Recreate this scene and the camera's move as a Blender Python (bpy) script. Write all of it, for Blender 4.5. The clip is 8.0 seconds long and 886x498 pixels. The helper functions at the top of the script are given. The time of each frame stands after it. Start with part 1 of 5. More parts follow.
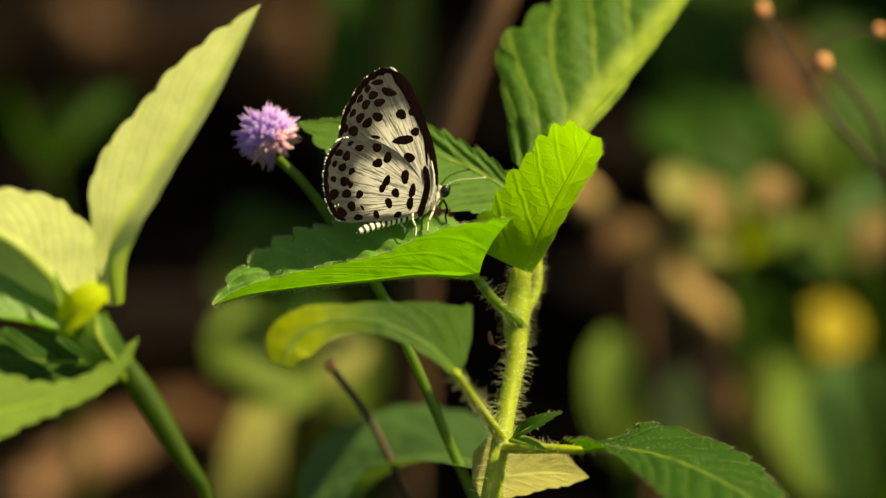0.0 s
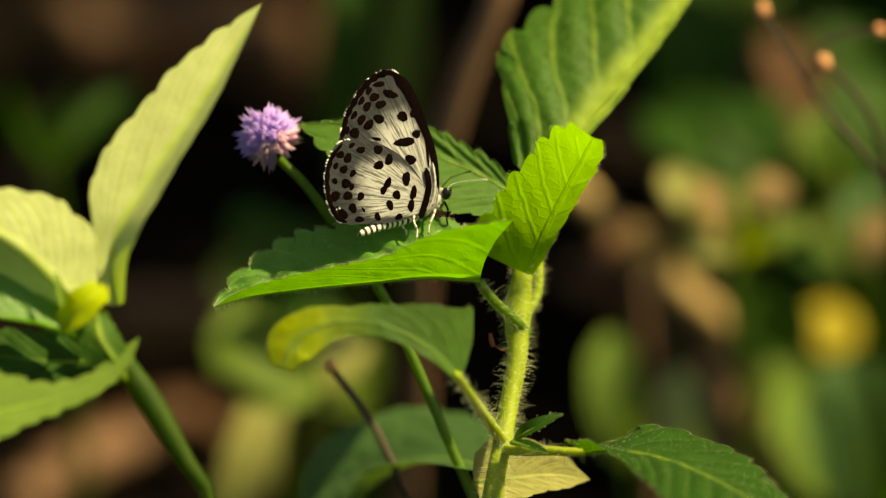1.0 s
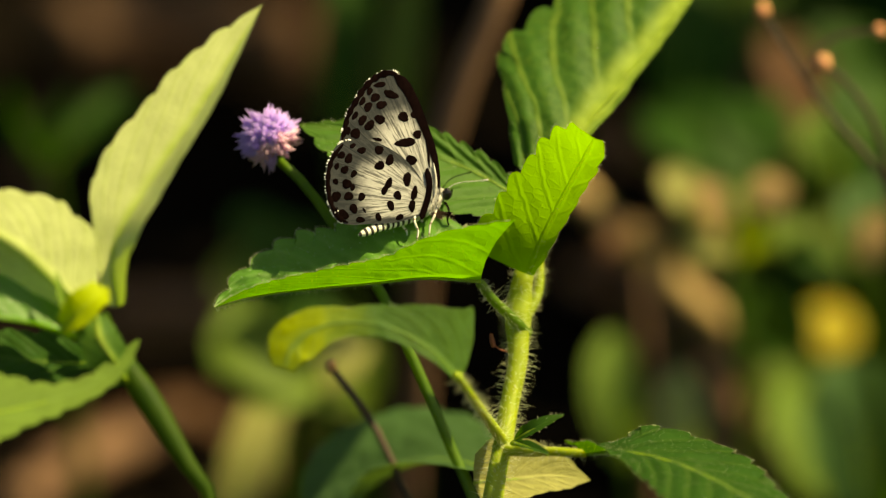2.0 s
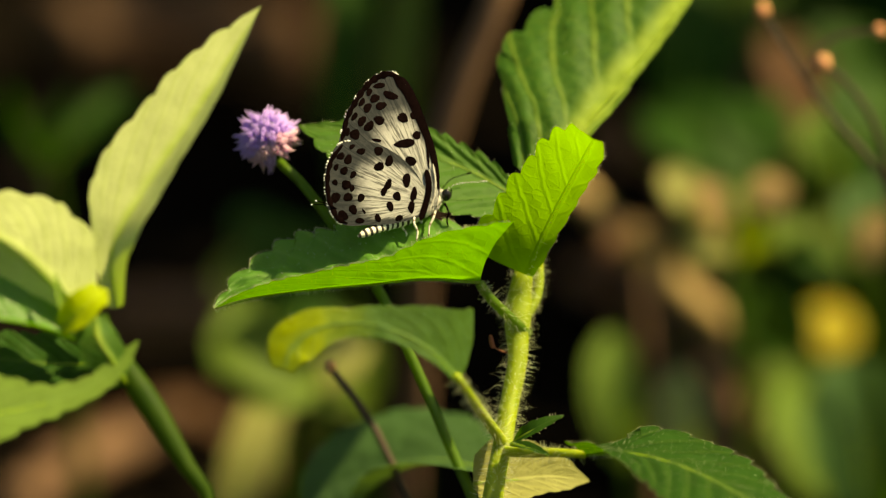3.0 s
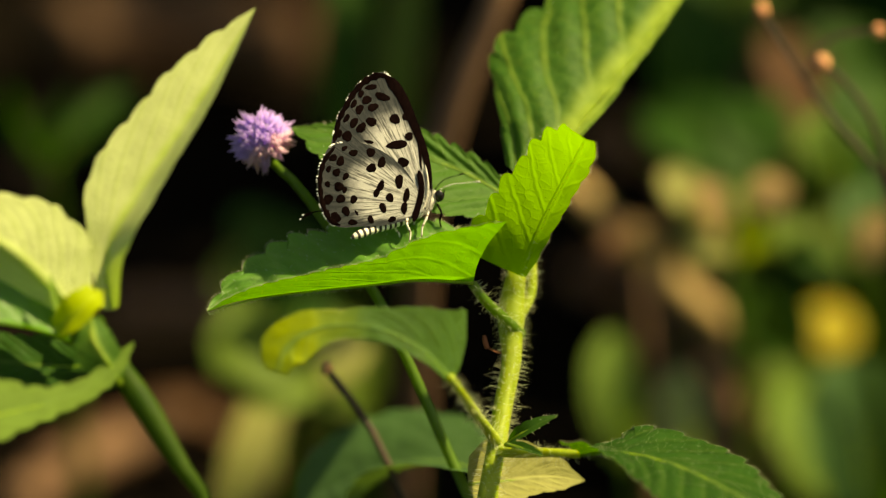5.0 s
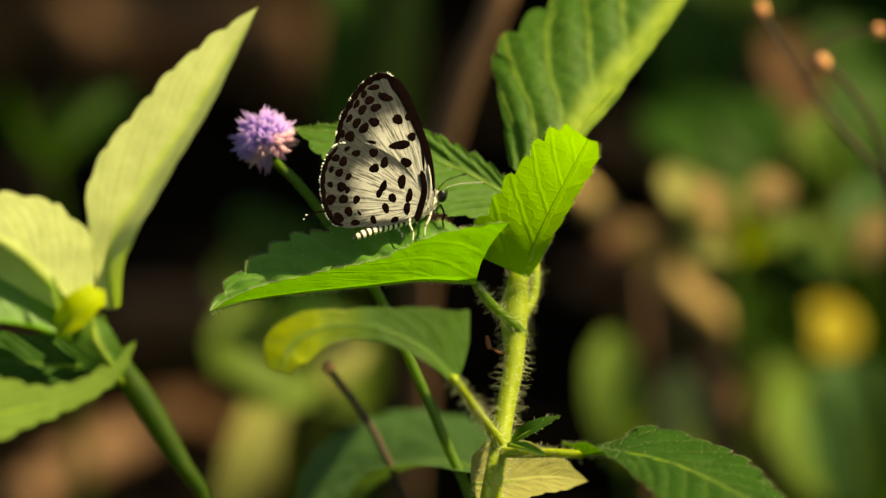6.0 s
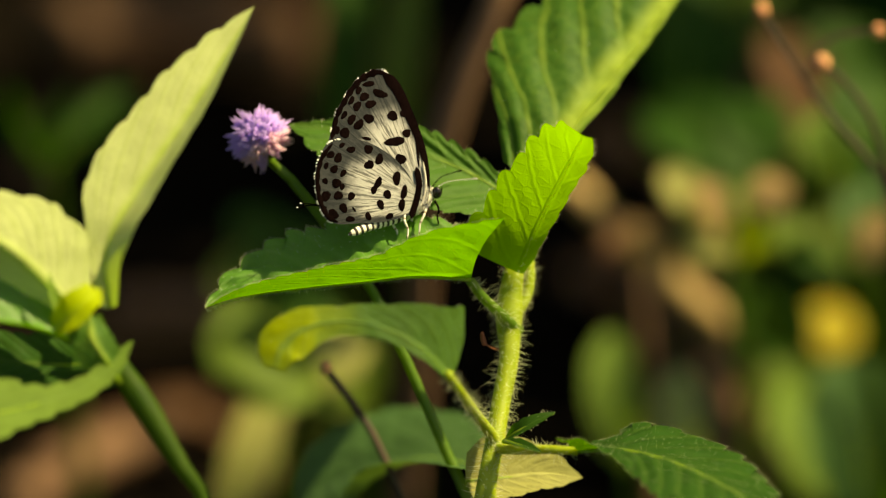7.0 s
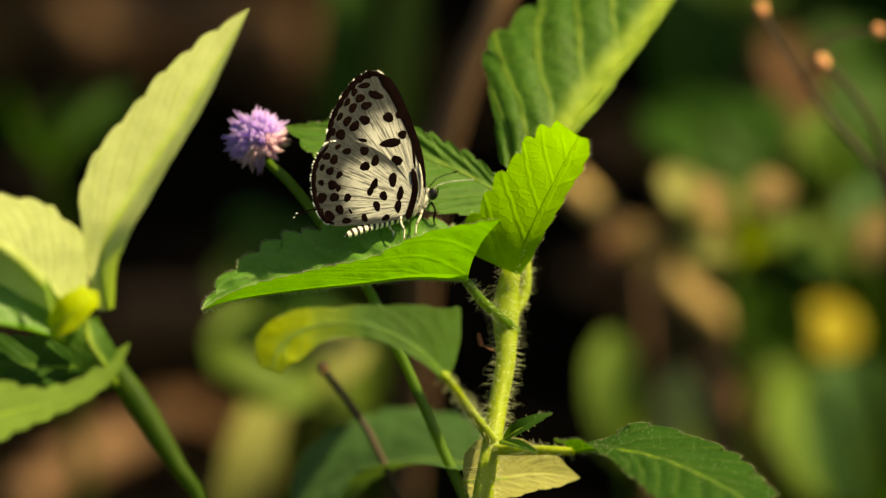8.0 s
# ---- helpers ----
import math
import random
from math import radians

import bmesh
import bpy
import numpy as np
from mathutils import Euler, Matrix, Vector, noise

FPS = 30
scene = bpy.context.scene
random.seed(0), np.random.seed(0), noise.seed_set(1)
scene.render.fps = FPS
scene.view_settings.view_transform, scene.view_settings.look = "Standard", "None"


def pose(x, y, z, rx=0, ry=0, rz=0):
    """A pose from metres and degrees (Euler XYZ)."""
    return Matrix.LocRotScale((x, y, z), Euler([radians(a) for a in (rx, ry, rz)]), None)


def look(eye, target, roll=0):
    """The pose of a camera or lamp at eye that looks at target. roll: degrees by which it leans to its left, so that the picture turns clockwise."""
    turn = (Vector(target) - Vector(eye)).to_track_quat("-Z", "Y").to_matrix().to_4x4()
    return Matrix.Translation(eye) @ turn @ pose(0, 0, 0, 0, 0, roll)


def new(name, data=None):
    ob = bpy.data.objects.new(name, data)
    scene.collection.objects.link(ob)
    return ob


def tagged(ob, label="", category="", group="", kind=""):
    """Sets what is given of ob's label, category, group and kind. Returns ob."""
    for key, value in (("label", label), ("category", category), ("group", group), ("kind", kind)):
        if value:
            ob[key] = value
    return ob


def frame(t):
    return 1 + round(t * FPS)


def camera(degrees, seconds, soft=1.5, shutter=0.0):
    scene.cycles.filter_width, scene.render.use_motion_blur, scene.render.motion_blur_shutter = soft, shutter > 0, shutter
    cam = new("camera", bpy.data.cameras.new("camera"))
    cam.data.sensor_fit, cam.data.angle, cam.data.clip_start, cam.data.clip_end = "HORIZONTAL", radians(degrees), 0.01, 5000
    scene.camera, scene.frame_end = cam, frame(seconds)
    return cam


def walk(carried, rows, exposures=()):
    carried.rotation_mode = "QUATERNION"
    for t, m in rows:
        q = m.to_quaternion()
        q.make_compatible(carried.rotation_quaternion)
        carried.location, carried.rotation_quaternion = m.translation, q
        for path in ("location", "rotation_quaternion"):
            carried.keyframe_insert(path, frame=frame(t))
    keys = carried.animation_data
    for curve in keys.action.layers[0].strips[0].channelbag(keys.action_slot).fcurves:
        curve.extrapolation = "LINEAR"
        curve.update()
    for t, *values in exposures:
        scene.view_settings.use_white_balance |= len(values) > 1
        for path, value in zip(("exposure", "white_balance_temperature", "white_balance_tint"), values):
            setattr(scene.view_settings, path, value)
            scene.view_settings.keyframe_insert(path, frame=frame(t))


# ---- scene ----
# A small spotted butterfly rests on the folded leaf of a hairy weed. 1 unit = 1 m; V() takes millimetres.
MM = 0.001


def V(x, y, z):
    return Vector((x * MM, y * MM, z * MM))


TILT = radians(20)
ACROSS = Vector((1, 0, 0))
RISE = Vector((0, math.sin(TILT), math.cos(TILT)))
AWAY = Vector((0, math.cos(TILT), -math.sin(TILT)))
FOCUS = V(0, 0, 130)

# ---- camera ----
cam = camera(12, 8.0, soft=1.2)
EYE = FOCUS - AWAY * 0.4238
cam.data.dof.use_dof = True
cam.data.dof.focus_distance = 0.4275
cam.data.dof.aperture_fstop = 11.5
cam.data.dof.aperture_blades = 0
walk(cam, [(0.0, look(EYE, FOCUS)), (8.0, look(EYE, FOCUS))], exposures=((0.0, 1.04, 10200, -6), (8.0, 1.04, 10200, -6)))

# ---- light ----
TO_SUN = Vector((0.57, -0.04, 0.82)).normalized()
world = bpy.data.worlds.new("sky")
scene.world = world
world.use_nodes = True
wt = world.node_tree
sky = wt.nodes.new("ShaderNodeTexSky")
sky.sky_type = "NISHITA"
sky.sun_disc = False
sky.air_density = 0.8
sky.dust_density = 2.0
sky.sun_elevation = math.asin(TO_SUN.z)
sky.sun_rotation = math.atan2(TO_SUN.x, TO_SUN.y)
wt.links.new(sky.outputs[0], wt.nodes["Background"].inputs[0])
wt.nodes["Background"].inputs[1].default_value = 0.078
sun = new("sun", bpy.data.lights.new("sun", "SUN"))
sun.data.energy = 5.0
sun.data.angle = radians(0.5)
sun.data.color = (1.0, 0.87, 0.66)
sun.matrix_world = look(TO_SUN * 3, (0, 0, 0))


# ---- materials ----
def material(name):
    m = bpy.data.materials.new(name)
    m.use_nodes = True
    t = m.node_tree
    t.nodes.clear()
    return m, t


def node(t, kind, *values, operation=None, data_type=None, interpolation_type=None, feature=None):
    """A node; values go to its inputs in order (None skips, a socket is linked)."""
    n = t.nodes.new("ShaderNode" + kind)
    if operation:
        n.operation = operation
    if data_type:
        n.data_type = data_type
    if interpolation_type:
        n.interpolation_type = interpolation_type
    if feature:
        n.feature = feature
    for socket, value in zip(n.inputs, values):
        if value is None:
            continue
        if isinstance(value, bpy.types.NodeSocket):
            t.links.new(value, socket)
        else:
            socket.default_value = value
    return n


def link(t, value, n, name):
    if isinstance(value, bpy.types.NodeSocket):
        t.links.new(value, n.inputs[name])
    else:
        n.inputs[name].default_value = value


def calc(t, how, a, b=0.0, c=0.0):
    return node(t, "Math", a, b, c, operation=how).outputs[0]


def blend(t, factor, a, b):
    n = node(t, "Mix", data_type="RGBA")
    link(t, factor, n, 0)
    for i, v in ((6, a), (7, b)):
        if isinstance(v, bpy.types.NodeSocket):
            t.links.new(v, n.inputs[i])
        else:
            n.inputs[i].default_value = (*v, 1)
    return n.outputs[2]


def step(t, value, low, high):
    n = node(t, "MapRange", value, low, high, 0.0, 1.0, interpolation_type="SMOOTHSTEP")
    return n.outputs[0]


def grain(t, scale, detail=4.0, rough=0.6):
    c = node(t, "TexCoord")
    return node(t, "TexNoise", c.outputs["Object"], None, scale, detail, rough).outputs[0]


def surface(t, color, rough=0.5, bump=None, strength=0.3, distance=0.0003, through_color=None, part_through=0.45, spec=0.5, soak=0.0):
    p = node(t, "BsdfPrincipled")
    p.inputs["Subsurface Weight"].default_value = soak
    p.inputs["Subsurface Radius"].default_value = (1.0, 0.9, 0.3)
    p.inputs["Subsurface Scale"].default_value = 0.0015
    link(t, color if isinstance(color, bpy.types.NodeSocket) else (*color, 1), p, "Base Color")
    link(t, rough, p, "Roughness")
    p.inputs["Specular IOR Level"].default_value = spec
    out = node(t, "OutputMaterial")
    normal = None
    if bump is not None:
        b = node(t, "Bump")
        b.inputs["Strength"].default_value = strength
        b.inputs["Distance"].default_value = distance
        t.links.new(bump, b.inputs["Height"])
        normal = b.outputs[0]
        t.links.new(normal, p.inputs["Normal"])
    last = p.outputs[0]
    if through_color is not None:
        tr = node(t, "BsdfTranslucent")
        link(t, through_color if isinstance(through_color, bpy.types.NodeSocket) else (*through_color, 1), tr, "Color")
        if normal is not None:
            t.links.new(normal, tr.inputs["Normal"])
        last = node(t, "MixShader", part_through, last, tr.outputs[0]).outputs[0]
    t.links.new(last, out.inputs[0])


def node_scale(t, n, amount):
    """Scales what comes into the second input of n; returns the socket to link to."""
    s = node(t, "VectorMath", operation="SCALE")
    s.inputs["Scale"].default_value = amount
    t.links.new(s.outputs[0], n.inputs[1])
    return s.inputs[0]


def leaf_material(name, color, glow, veins=9.0, rough=0.6, part_through=0.45, spec=0.18, vein_color=None, cells=1.0, tip_color=None, vein_glow=0.6, slant=2.6, rib_lit_wide=0.07):
    """Leaf: u runs from base to tip, v across the blade with the midrib in the middle."""
    m, t = material(name)
    uv = node(t, "SeparateXYZ", node(t, "TexCoord").outputs["UV"])
    u, v = uv.outputs[0], uv.outputs[1]
    side = calc(t, "ABSOLUTE", calc(t, "MULTIPLY_ADD", v, 2.0, -1.0))
    wob = grain(t, 400, 3)
    phase = calc(t, "MULTIPLY_ADD", u, veins, calc(t, "MULTIPLY", side, -slant))
    phase = calc(t, "ADD", phase, calc(t, "MULTIPLY", wob, 0.22))
    ridge = calc(t, "ABSOLUTE", calc(t, "MULTIPLY_ADD", calc(t, "FRACT", phase), 2.0, -1.0))
    vein = step(t, ridge, 0.70, 1.0)
    net = node(t, "TexVoronoi", node(t, "TexCoord").outputs["Object"], None, 800.0, feature="DISTANCE_TO_EDGE").outputs[0]
    fine = calc(t, "SUBTRACT", 1.0, step(t, net, 0.0, 0.12))
    # Midrib tone; a wide setting also paints a sunlit strip beside it.
    rib = calc(t, "SUBTRACT", 1.0, step(t, side, 0.02, rib_lit_wide))
    mask = calc(t, "MAXIMUM", calc(t, "MAXIMUM", calc(t, "MULTIPLY", vein, 0.4), rib), calc(t, "MULTIPLY", fine, 0.12))
    big, small = grain(t, 150, 3), grain(t, 2500, 3)
    var = calc(t, "ADD", calc(t, "MULTIPLY", big, 0.7), calc(t, "MULTIPLY", small, 0.3))
    dark = tuple(c * 0.6 for c in color)
    lite = tuple(min(1, c * 1.5) for c in color)
    base = blend(t, var, dark, lite)
    if tip_color:
        base = blend(t, step(t, calc(t, "ADD", u, calc(t, "MULTIPLY_ADD", big, 0.4, -0.2)), 0.45, 0.85), base, tip_color)
    vc = vein_color or tuple(min(1, c * 1.7 + 0.03) for c in color)
    base = blend(t, calc(t, "MULTIPLY", mask, 0.8), base, vc)
    gl = blend(t, var, tuple(c * 0.8 for c in glow), tuple(min(1, c * 1.15) for c in glow))
    gl = blend(t, calc(t, "MULTIPLY", calc(t, "MAXIMUM", vein, rib), 0.25), gl, tuple(min(1, c * vein_glow) for c in glow))
    warp = node(t, "VectorMath", node(t, "TexCoord").outputs["Object"], None, operation="ADD")
    t.links.new(node(t, "TexNoise", node(t, "TexCoord").outputs["Object"], None, 700.0, 2.0).outputs[1], node_scale(t, warp, 0.0009))
    cell = node(t, "TexVoronoi", warp.outputs[0], None, 620.0, feature="SMOOTH_F1").outputs[0]
    base = blend(t, calc(t, "MULTIPLY", step(t, cell, 0.25, 0.75), 0.35), base, tuple(c * 1.45 + 0.004 for c in color))
    high = calc(t, "SUBTRACT", calc(t, "MULTIPLY", small, 0.25), calc(t, "ADD", calc(t, "MULTIPLY", mask, 0.7), calc(t, "MULTIPLY", cell, 1.1 * cells)))
    surface(t, base, rough, high, 0.6, 0.0003, gl, part_through, spec)
    m["veins"] = veins
    m["slant"] = slant
    return m


def plain_material(name, dark, lite, scale=600, rough=0.6, strength=0.3, distance=0.0003, glow=None, part_through=0.3, spec=0.4, soak=0.0):
    m, t = material(name)
    a, b = grain(t, scale, 4), grain(t, scale * 0.12, 3)
    f = calc(t, "ADD", calc(t, "MULTIPLY", a, 0.5), calc(t, "MULTIPLY", b, 0.5))
    f = step(t, f, 0.3, 0.7)
    surface(t, blend(t, f, dark, lite), rough, a, strength, distance, glow, part_through, spec, soak)
    return m


def banded_material(name, first, second, bands, share=0.5, rough=0.5):
    """Bands across a limb, along u."""
    m, t = material(name)
    uv = node(t, "SeparateXYZ", node(t, "TexCoord").outputs["UV"])
    f = calc(t, "FRACT", calc(t, "MULTIPLY", uv.outputs[0], bands))
    f = calc(t, "ADD", f, calc(t, "MULTIPLY_ADD", grain(t, 2500, 3), 0.3, -0.15))
    surface(t, blend(t, step(t, f, share - 0.06, share + 0.06), first, second), rough, grain(t, 6000, 3), 0.4, 0.0001)
    return m


LEAF = leaf_material("leaf_green", (0.12, 0.30, 0.05), (0.185, 0.48, 0.006), part_through=0.6, veins=6.0, vein_glow=1.02, rough=0.42, spec=0.5, vein_color=(0.32, 0.48, 0.18))
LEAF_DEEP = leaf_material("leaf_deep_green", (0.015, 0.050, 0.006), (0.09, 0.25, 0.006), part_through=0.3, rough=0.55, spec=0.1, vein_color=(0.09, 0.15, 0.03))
# Wide pale band: glare and backlight along the midrib, put into the colour.
LEAF_MATURE = leaf_material("leaf_mature_green", (0.033, 0.095, 0.011), (0.17, 0.36, 0.010), part_through=0.38, veins=6.5, slant=2.2, vein_color=(0.34, 0.46, 0.07), rib_lit_wide=0.24)
LEAF_BACK = leaf_material("leaf_mid_green", (0.045, 0.120, 0.015), (0.17, 0.36, 0.010), part_through=0.38, veins=7, slant=2.2, vein_color=(0.12, 0.22, 0.04))
# Base colour raised to hold the sun's glare on the leaf face.
# Its wide band colours in the yellow strip of light through the leaf.
LEAF_PALE = leaf_material("leaf_pale_green", (0.55, 0.62, 0.27), (0.42, 0.60, 0.03), part_through=0.45, veins=6, cells=0.15, vein_color=(0.47, 0.62, 0.11), rib_lit_wide=0.2)
LEAF_YELLOW = leaf_material("leaf_yellow_green", (0.11, 0.22, 0.015), (0.29, 0.60, 0.006), part_through=0.62, veins=5.0, slant=1.6, vein_glow=1.08, vein_color=(0.12, 0.24, 0.02), cells=0.3)
LEAF_BLUE = leaf_material("leaf_blue_green", (0.045, 0.10, 0.03), (0.12, 0.22, 0.03), part_through=0.3, veins=6)
LEAF_OLIVE = leaf_material("leaf_olive", (0.08, 0.13, 0.018), (0.26, 0.33, 0.02), part_through=0.4, veins=6)
LEAF_SOFT = leaf_material("leaf_soft_green", (0.14, 0.23, 0.04), (0.27, 0.42, 0.03), part_through=0.45, veins=8, cells=0.4)
LEAF_LEMON = leaf_material("leaf_lemon_green", (0.34, 0.42, 0.02), (0.40, 0.50, 0.02), part_through=0.45, veins=6, cells=0.3)
# Yellow tip: sunlight through the drooping end, put into the base colour.
LEAF_LIT_TIP = leaf_material("leaf_green_lit_tip", (0.05, 0.12, 0.025), (0.46, 0.52, 0.02), part_through=0.5, veins=8, tip_color=(0.28, 0.34, 0.008))
LEAF_STRAW = leaf_material("leaf_straw", (0.26, 0.26, 0.085), (0.38, 0.38, 0.06), part_through=0.4, veins=6)
LEAF_TAN = leaf_material("leaf_dry_tan", (0.30, 0.20, 0.09), (0.34, 0.22, 0.08), part_through=0.3, veins=6, rough=0.7)
LEAF_BROWN = leaf_material("leaf_dry_brown", (0.095, 0.047, 0.024), (0.16, 0.08, 0.03), part_through=0.25, veins=6, rough=0.75)
STEM = plain_material("stem_green", (0.20, 0.28, 0.02), (0.31, 0.38, 0.04), 900, 0.45, glow=(0.6, 0.65, 0.05), part_through=0.15, soak=0.9)
STEM_MID = plain_material("stem_mid_green", (0.05, 0.125, 0.010), (0.10, 0.19, 0.016), 800, 0.5, glow=(0.3, 0.45, 0.02), part_through=0.35)
STEM_DARK = plain_material("stem_dark_green", (0.016, 0.046, 0.003), (0.038, 0.075, 0.005), 700, 0.6, glow=(0.2, 0.3, 0.02), spec=0.15)
HAIR = plain_material("plant_hair", (0.55, 0.62, 0.36), (0.72, 0.76, 0.5), 3000, 0.35, glow=(0.85, 0.85, 0.7), part_through=0.6)
RIB = plain_material("midrib_green", (0.2, 0.32, 0.03), (0.32, 0.44, 0.06), 900, 0.5, glow=(0.5, 0.65, 0.05), part_through=0.6)
BARK = plain_material("dry_twig_brown", (0.09, 0.045, 0.025), (0.20, 0.11, 0.06), 500, 0.8, 0.6)
BARK_DARK = plain_material("dry_stalk_dark", (0.035, 0.022, 0.015), (0.075, 0.045, 0.028), 700, 0.7, 0.5)
BARK_MID = plain_material("dry_stalk_brown", (0.02, 0.012, 0.007), (0.048, 0.028, 0.016), 600, 0.75, 0.5)
BARK_TAN = plain_material("dry_twig_tan", (0.26, 0.17, 0.07), (0.42, 0.29, 0.13), 400, 0.75, 0.5)
BEAD = plain_material("seed_orange", (0.50, 0.20, 0.09), (0.62, 0.30, 0.15), 900, 0.6)
BEAD_DULL = plain_material("bud_red_brown", (0.12, 0.03, 0.012), (0.22, 0.07, 0.03), 1500, 0.7)
# Near-black soil: the deep shade between the weeds is put into its colour.
SOIL = plain_material("soil_painted_shade", (0.003, 0.0025, 0.002), (0.008, 0.006, 0.0045), 120, 0.95, 0.9, 0.004, spec=0.0)
PETAL = plain_material("petal_lilac", (0.66, 0.46, 1.0), (0.86, 0.74, 1.0), 900, 0.6, glow=(0.82, 0.66, 1.0), part_through=0.8)
PETAL_PINK = plain_material("petal_faded_pink", (0.80, 0.55, 0.70), (0.9, 0.7, 0.82), 900, 0.6, glow=(0.95, 0.68, 0.85), part_through=0.6)
YELLOW = plain_material("petal_yellow", (0.34, 0.285, 0.006), (0.44, 0.37, 0.010), 500, 0.55, glow=(0.6, 0.45, 0.02))
BLACK = plain_material("wing_black", (0.002, 0.001, 0.001), (0.006, 0.003, 0.003), 4000, 0.9, 0.3, 0.00003, spec=0.0)
FRINGE = plain_material("wing_fringe_white", (0.55, 0.55, 0.53), (0.82, 0.82, 0.8), 4000, 0.7, 0.5, 0.00005)
FUR = plain_material("pale_fur", (0.22, 0.21, 0.18), (0.62, 0.6, 0.54), 4000, 0.8, 0.8, 0.0001)
EYE_BLACK = plain_material("eye_black", (0.004, 0.004, 0.004), (0.012, 0.010, 0.009), 4000, 0.25, 0.1, 0.00005)
LEG = banded_material("leg_banded", (0.55, 0.53, 0.46), (0.16, 0.12, 0.08), 3, 0.8)
FEELER = banded_material("antenna_banded", (0.02, 0.016, 0.014), (0.85, 0.84, 0.78), 14, 0.6)
BELLY = banded_material("abdomen_banded", (0.75, 0.71, 0.62), (0.012, 0.009, 0.008), 11, 0.52, 0.7)


def wing_material():
    """Ivory scales, greyer towards the margin, with thin dark veins that fan out from the root."""
    m, t = material("wing_ivory")
    uv = node(t, "SeparateXYZ", node(t, "TexCoord").outputs["UV"])
    u, r = uv.outputs[0], uv.outputs[1]
    scales, patch = grain(t, 9000, 2), grain(t, 450, 3)
    base = blend(t, scales, (0.34, 0.34, 0.325), (0.52, 0.52, 0.50))
    stretched = node(t, "CombineXYZ", calc(t, "MULTIPLY", u, 60.0), calc(t, "MULTIPLY", r, 4.0), 0.0)
    streak = node(t, "TexNoise", stretched.outputs[0], None, 1.0, 5.0, 0.65).outputs[0]
    base = blend(t, calc(t, "MULTIPLY", step(t, streak, 0.47, 0.60), 0.88), base, (0.085, 0.085, 0.08))
    base = blend(t, calc(t, "MULTIPLY", step(t, calc(t, "SUBTRACT", 1.0, streak), 0.56, 0.68), 0.6), base, (0.66, 0.65, 0.61))
    spoke = calc(t, "FRACT", calc(t, "ADD", calc(t, "MULTIPLY", u, 17.0), calc(t, "MULTIPLY", patch, 0.3)))
    line = calc(t, "SUBTRACT", 1.0, step(t, calc(t, "ABSOLUTE", calc(t, "MULTIPLY_ADD", spoke, 2.0, -1.0)), 0.02, 0.12))
    base = blend(t, calc(t, "MULTIPLY", line, 0.7), base, (0.09, 0.085, 0.07))
    edge = step(t, calc(t, "ADD", r, calc(t, "MULTIPLY_ADD", patch, 0.3, -0.15)), 0.54, 0.80)
    base = blend(t, calc(t, "MULTIPLY", edge, 0.95), base, blend(t, scales, (0.012, 0.015, 0.018), (0.03, 0.034, 0.038)))
    high = calc(t, "ADD", calc(t, "MULTIPLY", scales, 0.25), calc(t, "ADD", line, calc(t, "MULTIPLY", streak, 0.8)))
    surface(t, base, 0.7, high, 0.35, 0.00008, base, 0.15, 0.04)
    return m


WING = wing_material()


# ---- shaping ----
def grow(points, count):
    """A smooth curve through the points, as count points, spaced by length."""
    p = [Vector(q) for q in points]
    gaps = [max((b - a).length, 1e-9) for a, b in zip(p, p[1:])]
    n = len(p)
    slope = []
    for i in range(n):
        a, b = max(i - 1, 0), min(i + 1, n - 1)
        slope.append((p[b] - p[a]) / sum(gaps[a:b]))
    total = sum(gaps)
    out, k, done = [], 0, 0.0
    for i in range(count):
        s = i / (count - 1) * total
        while k < n - 2 and s > done + gaps[k]:
            done += gaps[k]
            k += 1
        f = min(1.0, (s - done) / gaps[k])
        g = gaps[k]
        out.append(p[k] * (2 * f ** 3 - 3 * f * f + 1) + slope[k] * g * (f ** 3 - 2 * f * f + f)
                   + p[k + 1] * (3 * f * f - 2 * f ** 3) + slope[k + 1] * g * (f ** 3 - f * f))
    return out


def mesh_object(name, bm, mat, parent=None, label="", kind=""):
    data = bpy.data.meshes.new(name)
    root = parent
    while root is not None and root.parent is not None:
        root = root.parent
    if root is not None:
        bmesh.ops.translate(bm, verts=bm.verts, vec=-root.location)
    bm.to_mesh(data)
    bm.free()
    data.materials.append(mat)
    data.polygons.foreach_set("use_smooth", [True] * len(data.polygons))
    ob = new(name, data)
    ob.parent = parent
    return tagged(ob, label, kind=kind)


part = mesh_object


def thing(name, at, label, category, group="", kind=""):
    ob = new(name)
    ob.empty_display_size = 0.005
    ob.location = at
    return tagged(ob, label, category, group, kind)


def sheet(bm, rows, uvs):
    """A grid of points as faces with uv."""
    layer = bm.loops.layers.uv.verify()
    vs = [[bm.verts.new(p) for p in row] for row in rows]
    for i in range(len(vs) - 1):
        for j in range(len(vs[i]) - 1):
            f = bm.faces.new((vs[i][j], vs[i + 1][j], vs[i + 1][j + 1], vs[i][j + 1]))
            for lp, (a, b) in zip(f.loops, ((i, j), (i + 1, j), (i + 1, j + 1), (i, j + 1))):
                lp[layer].uv = uvs[a][b]


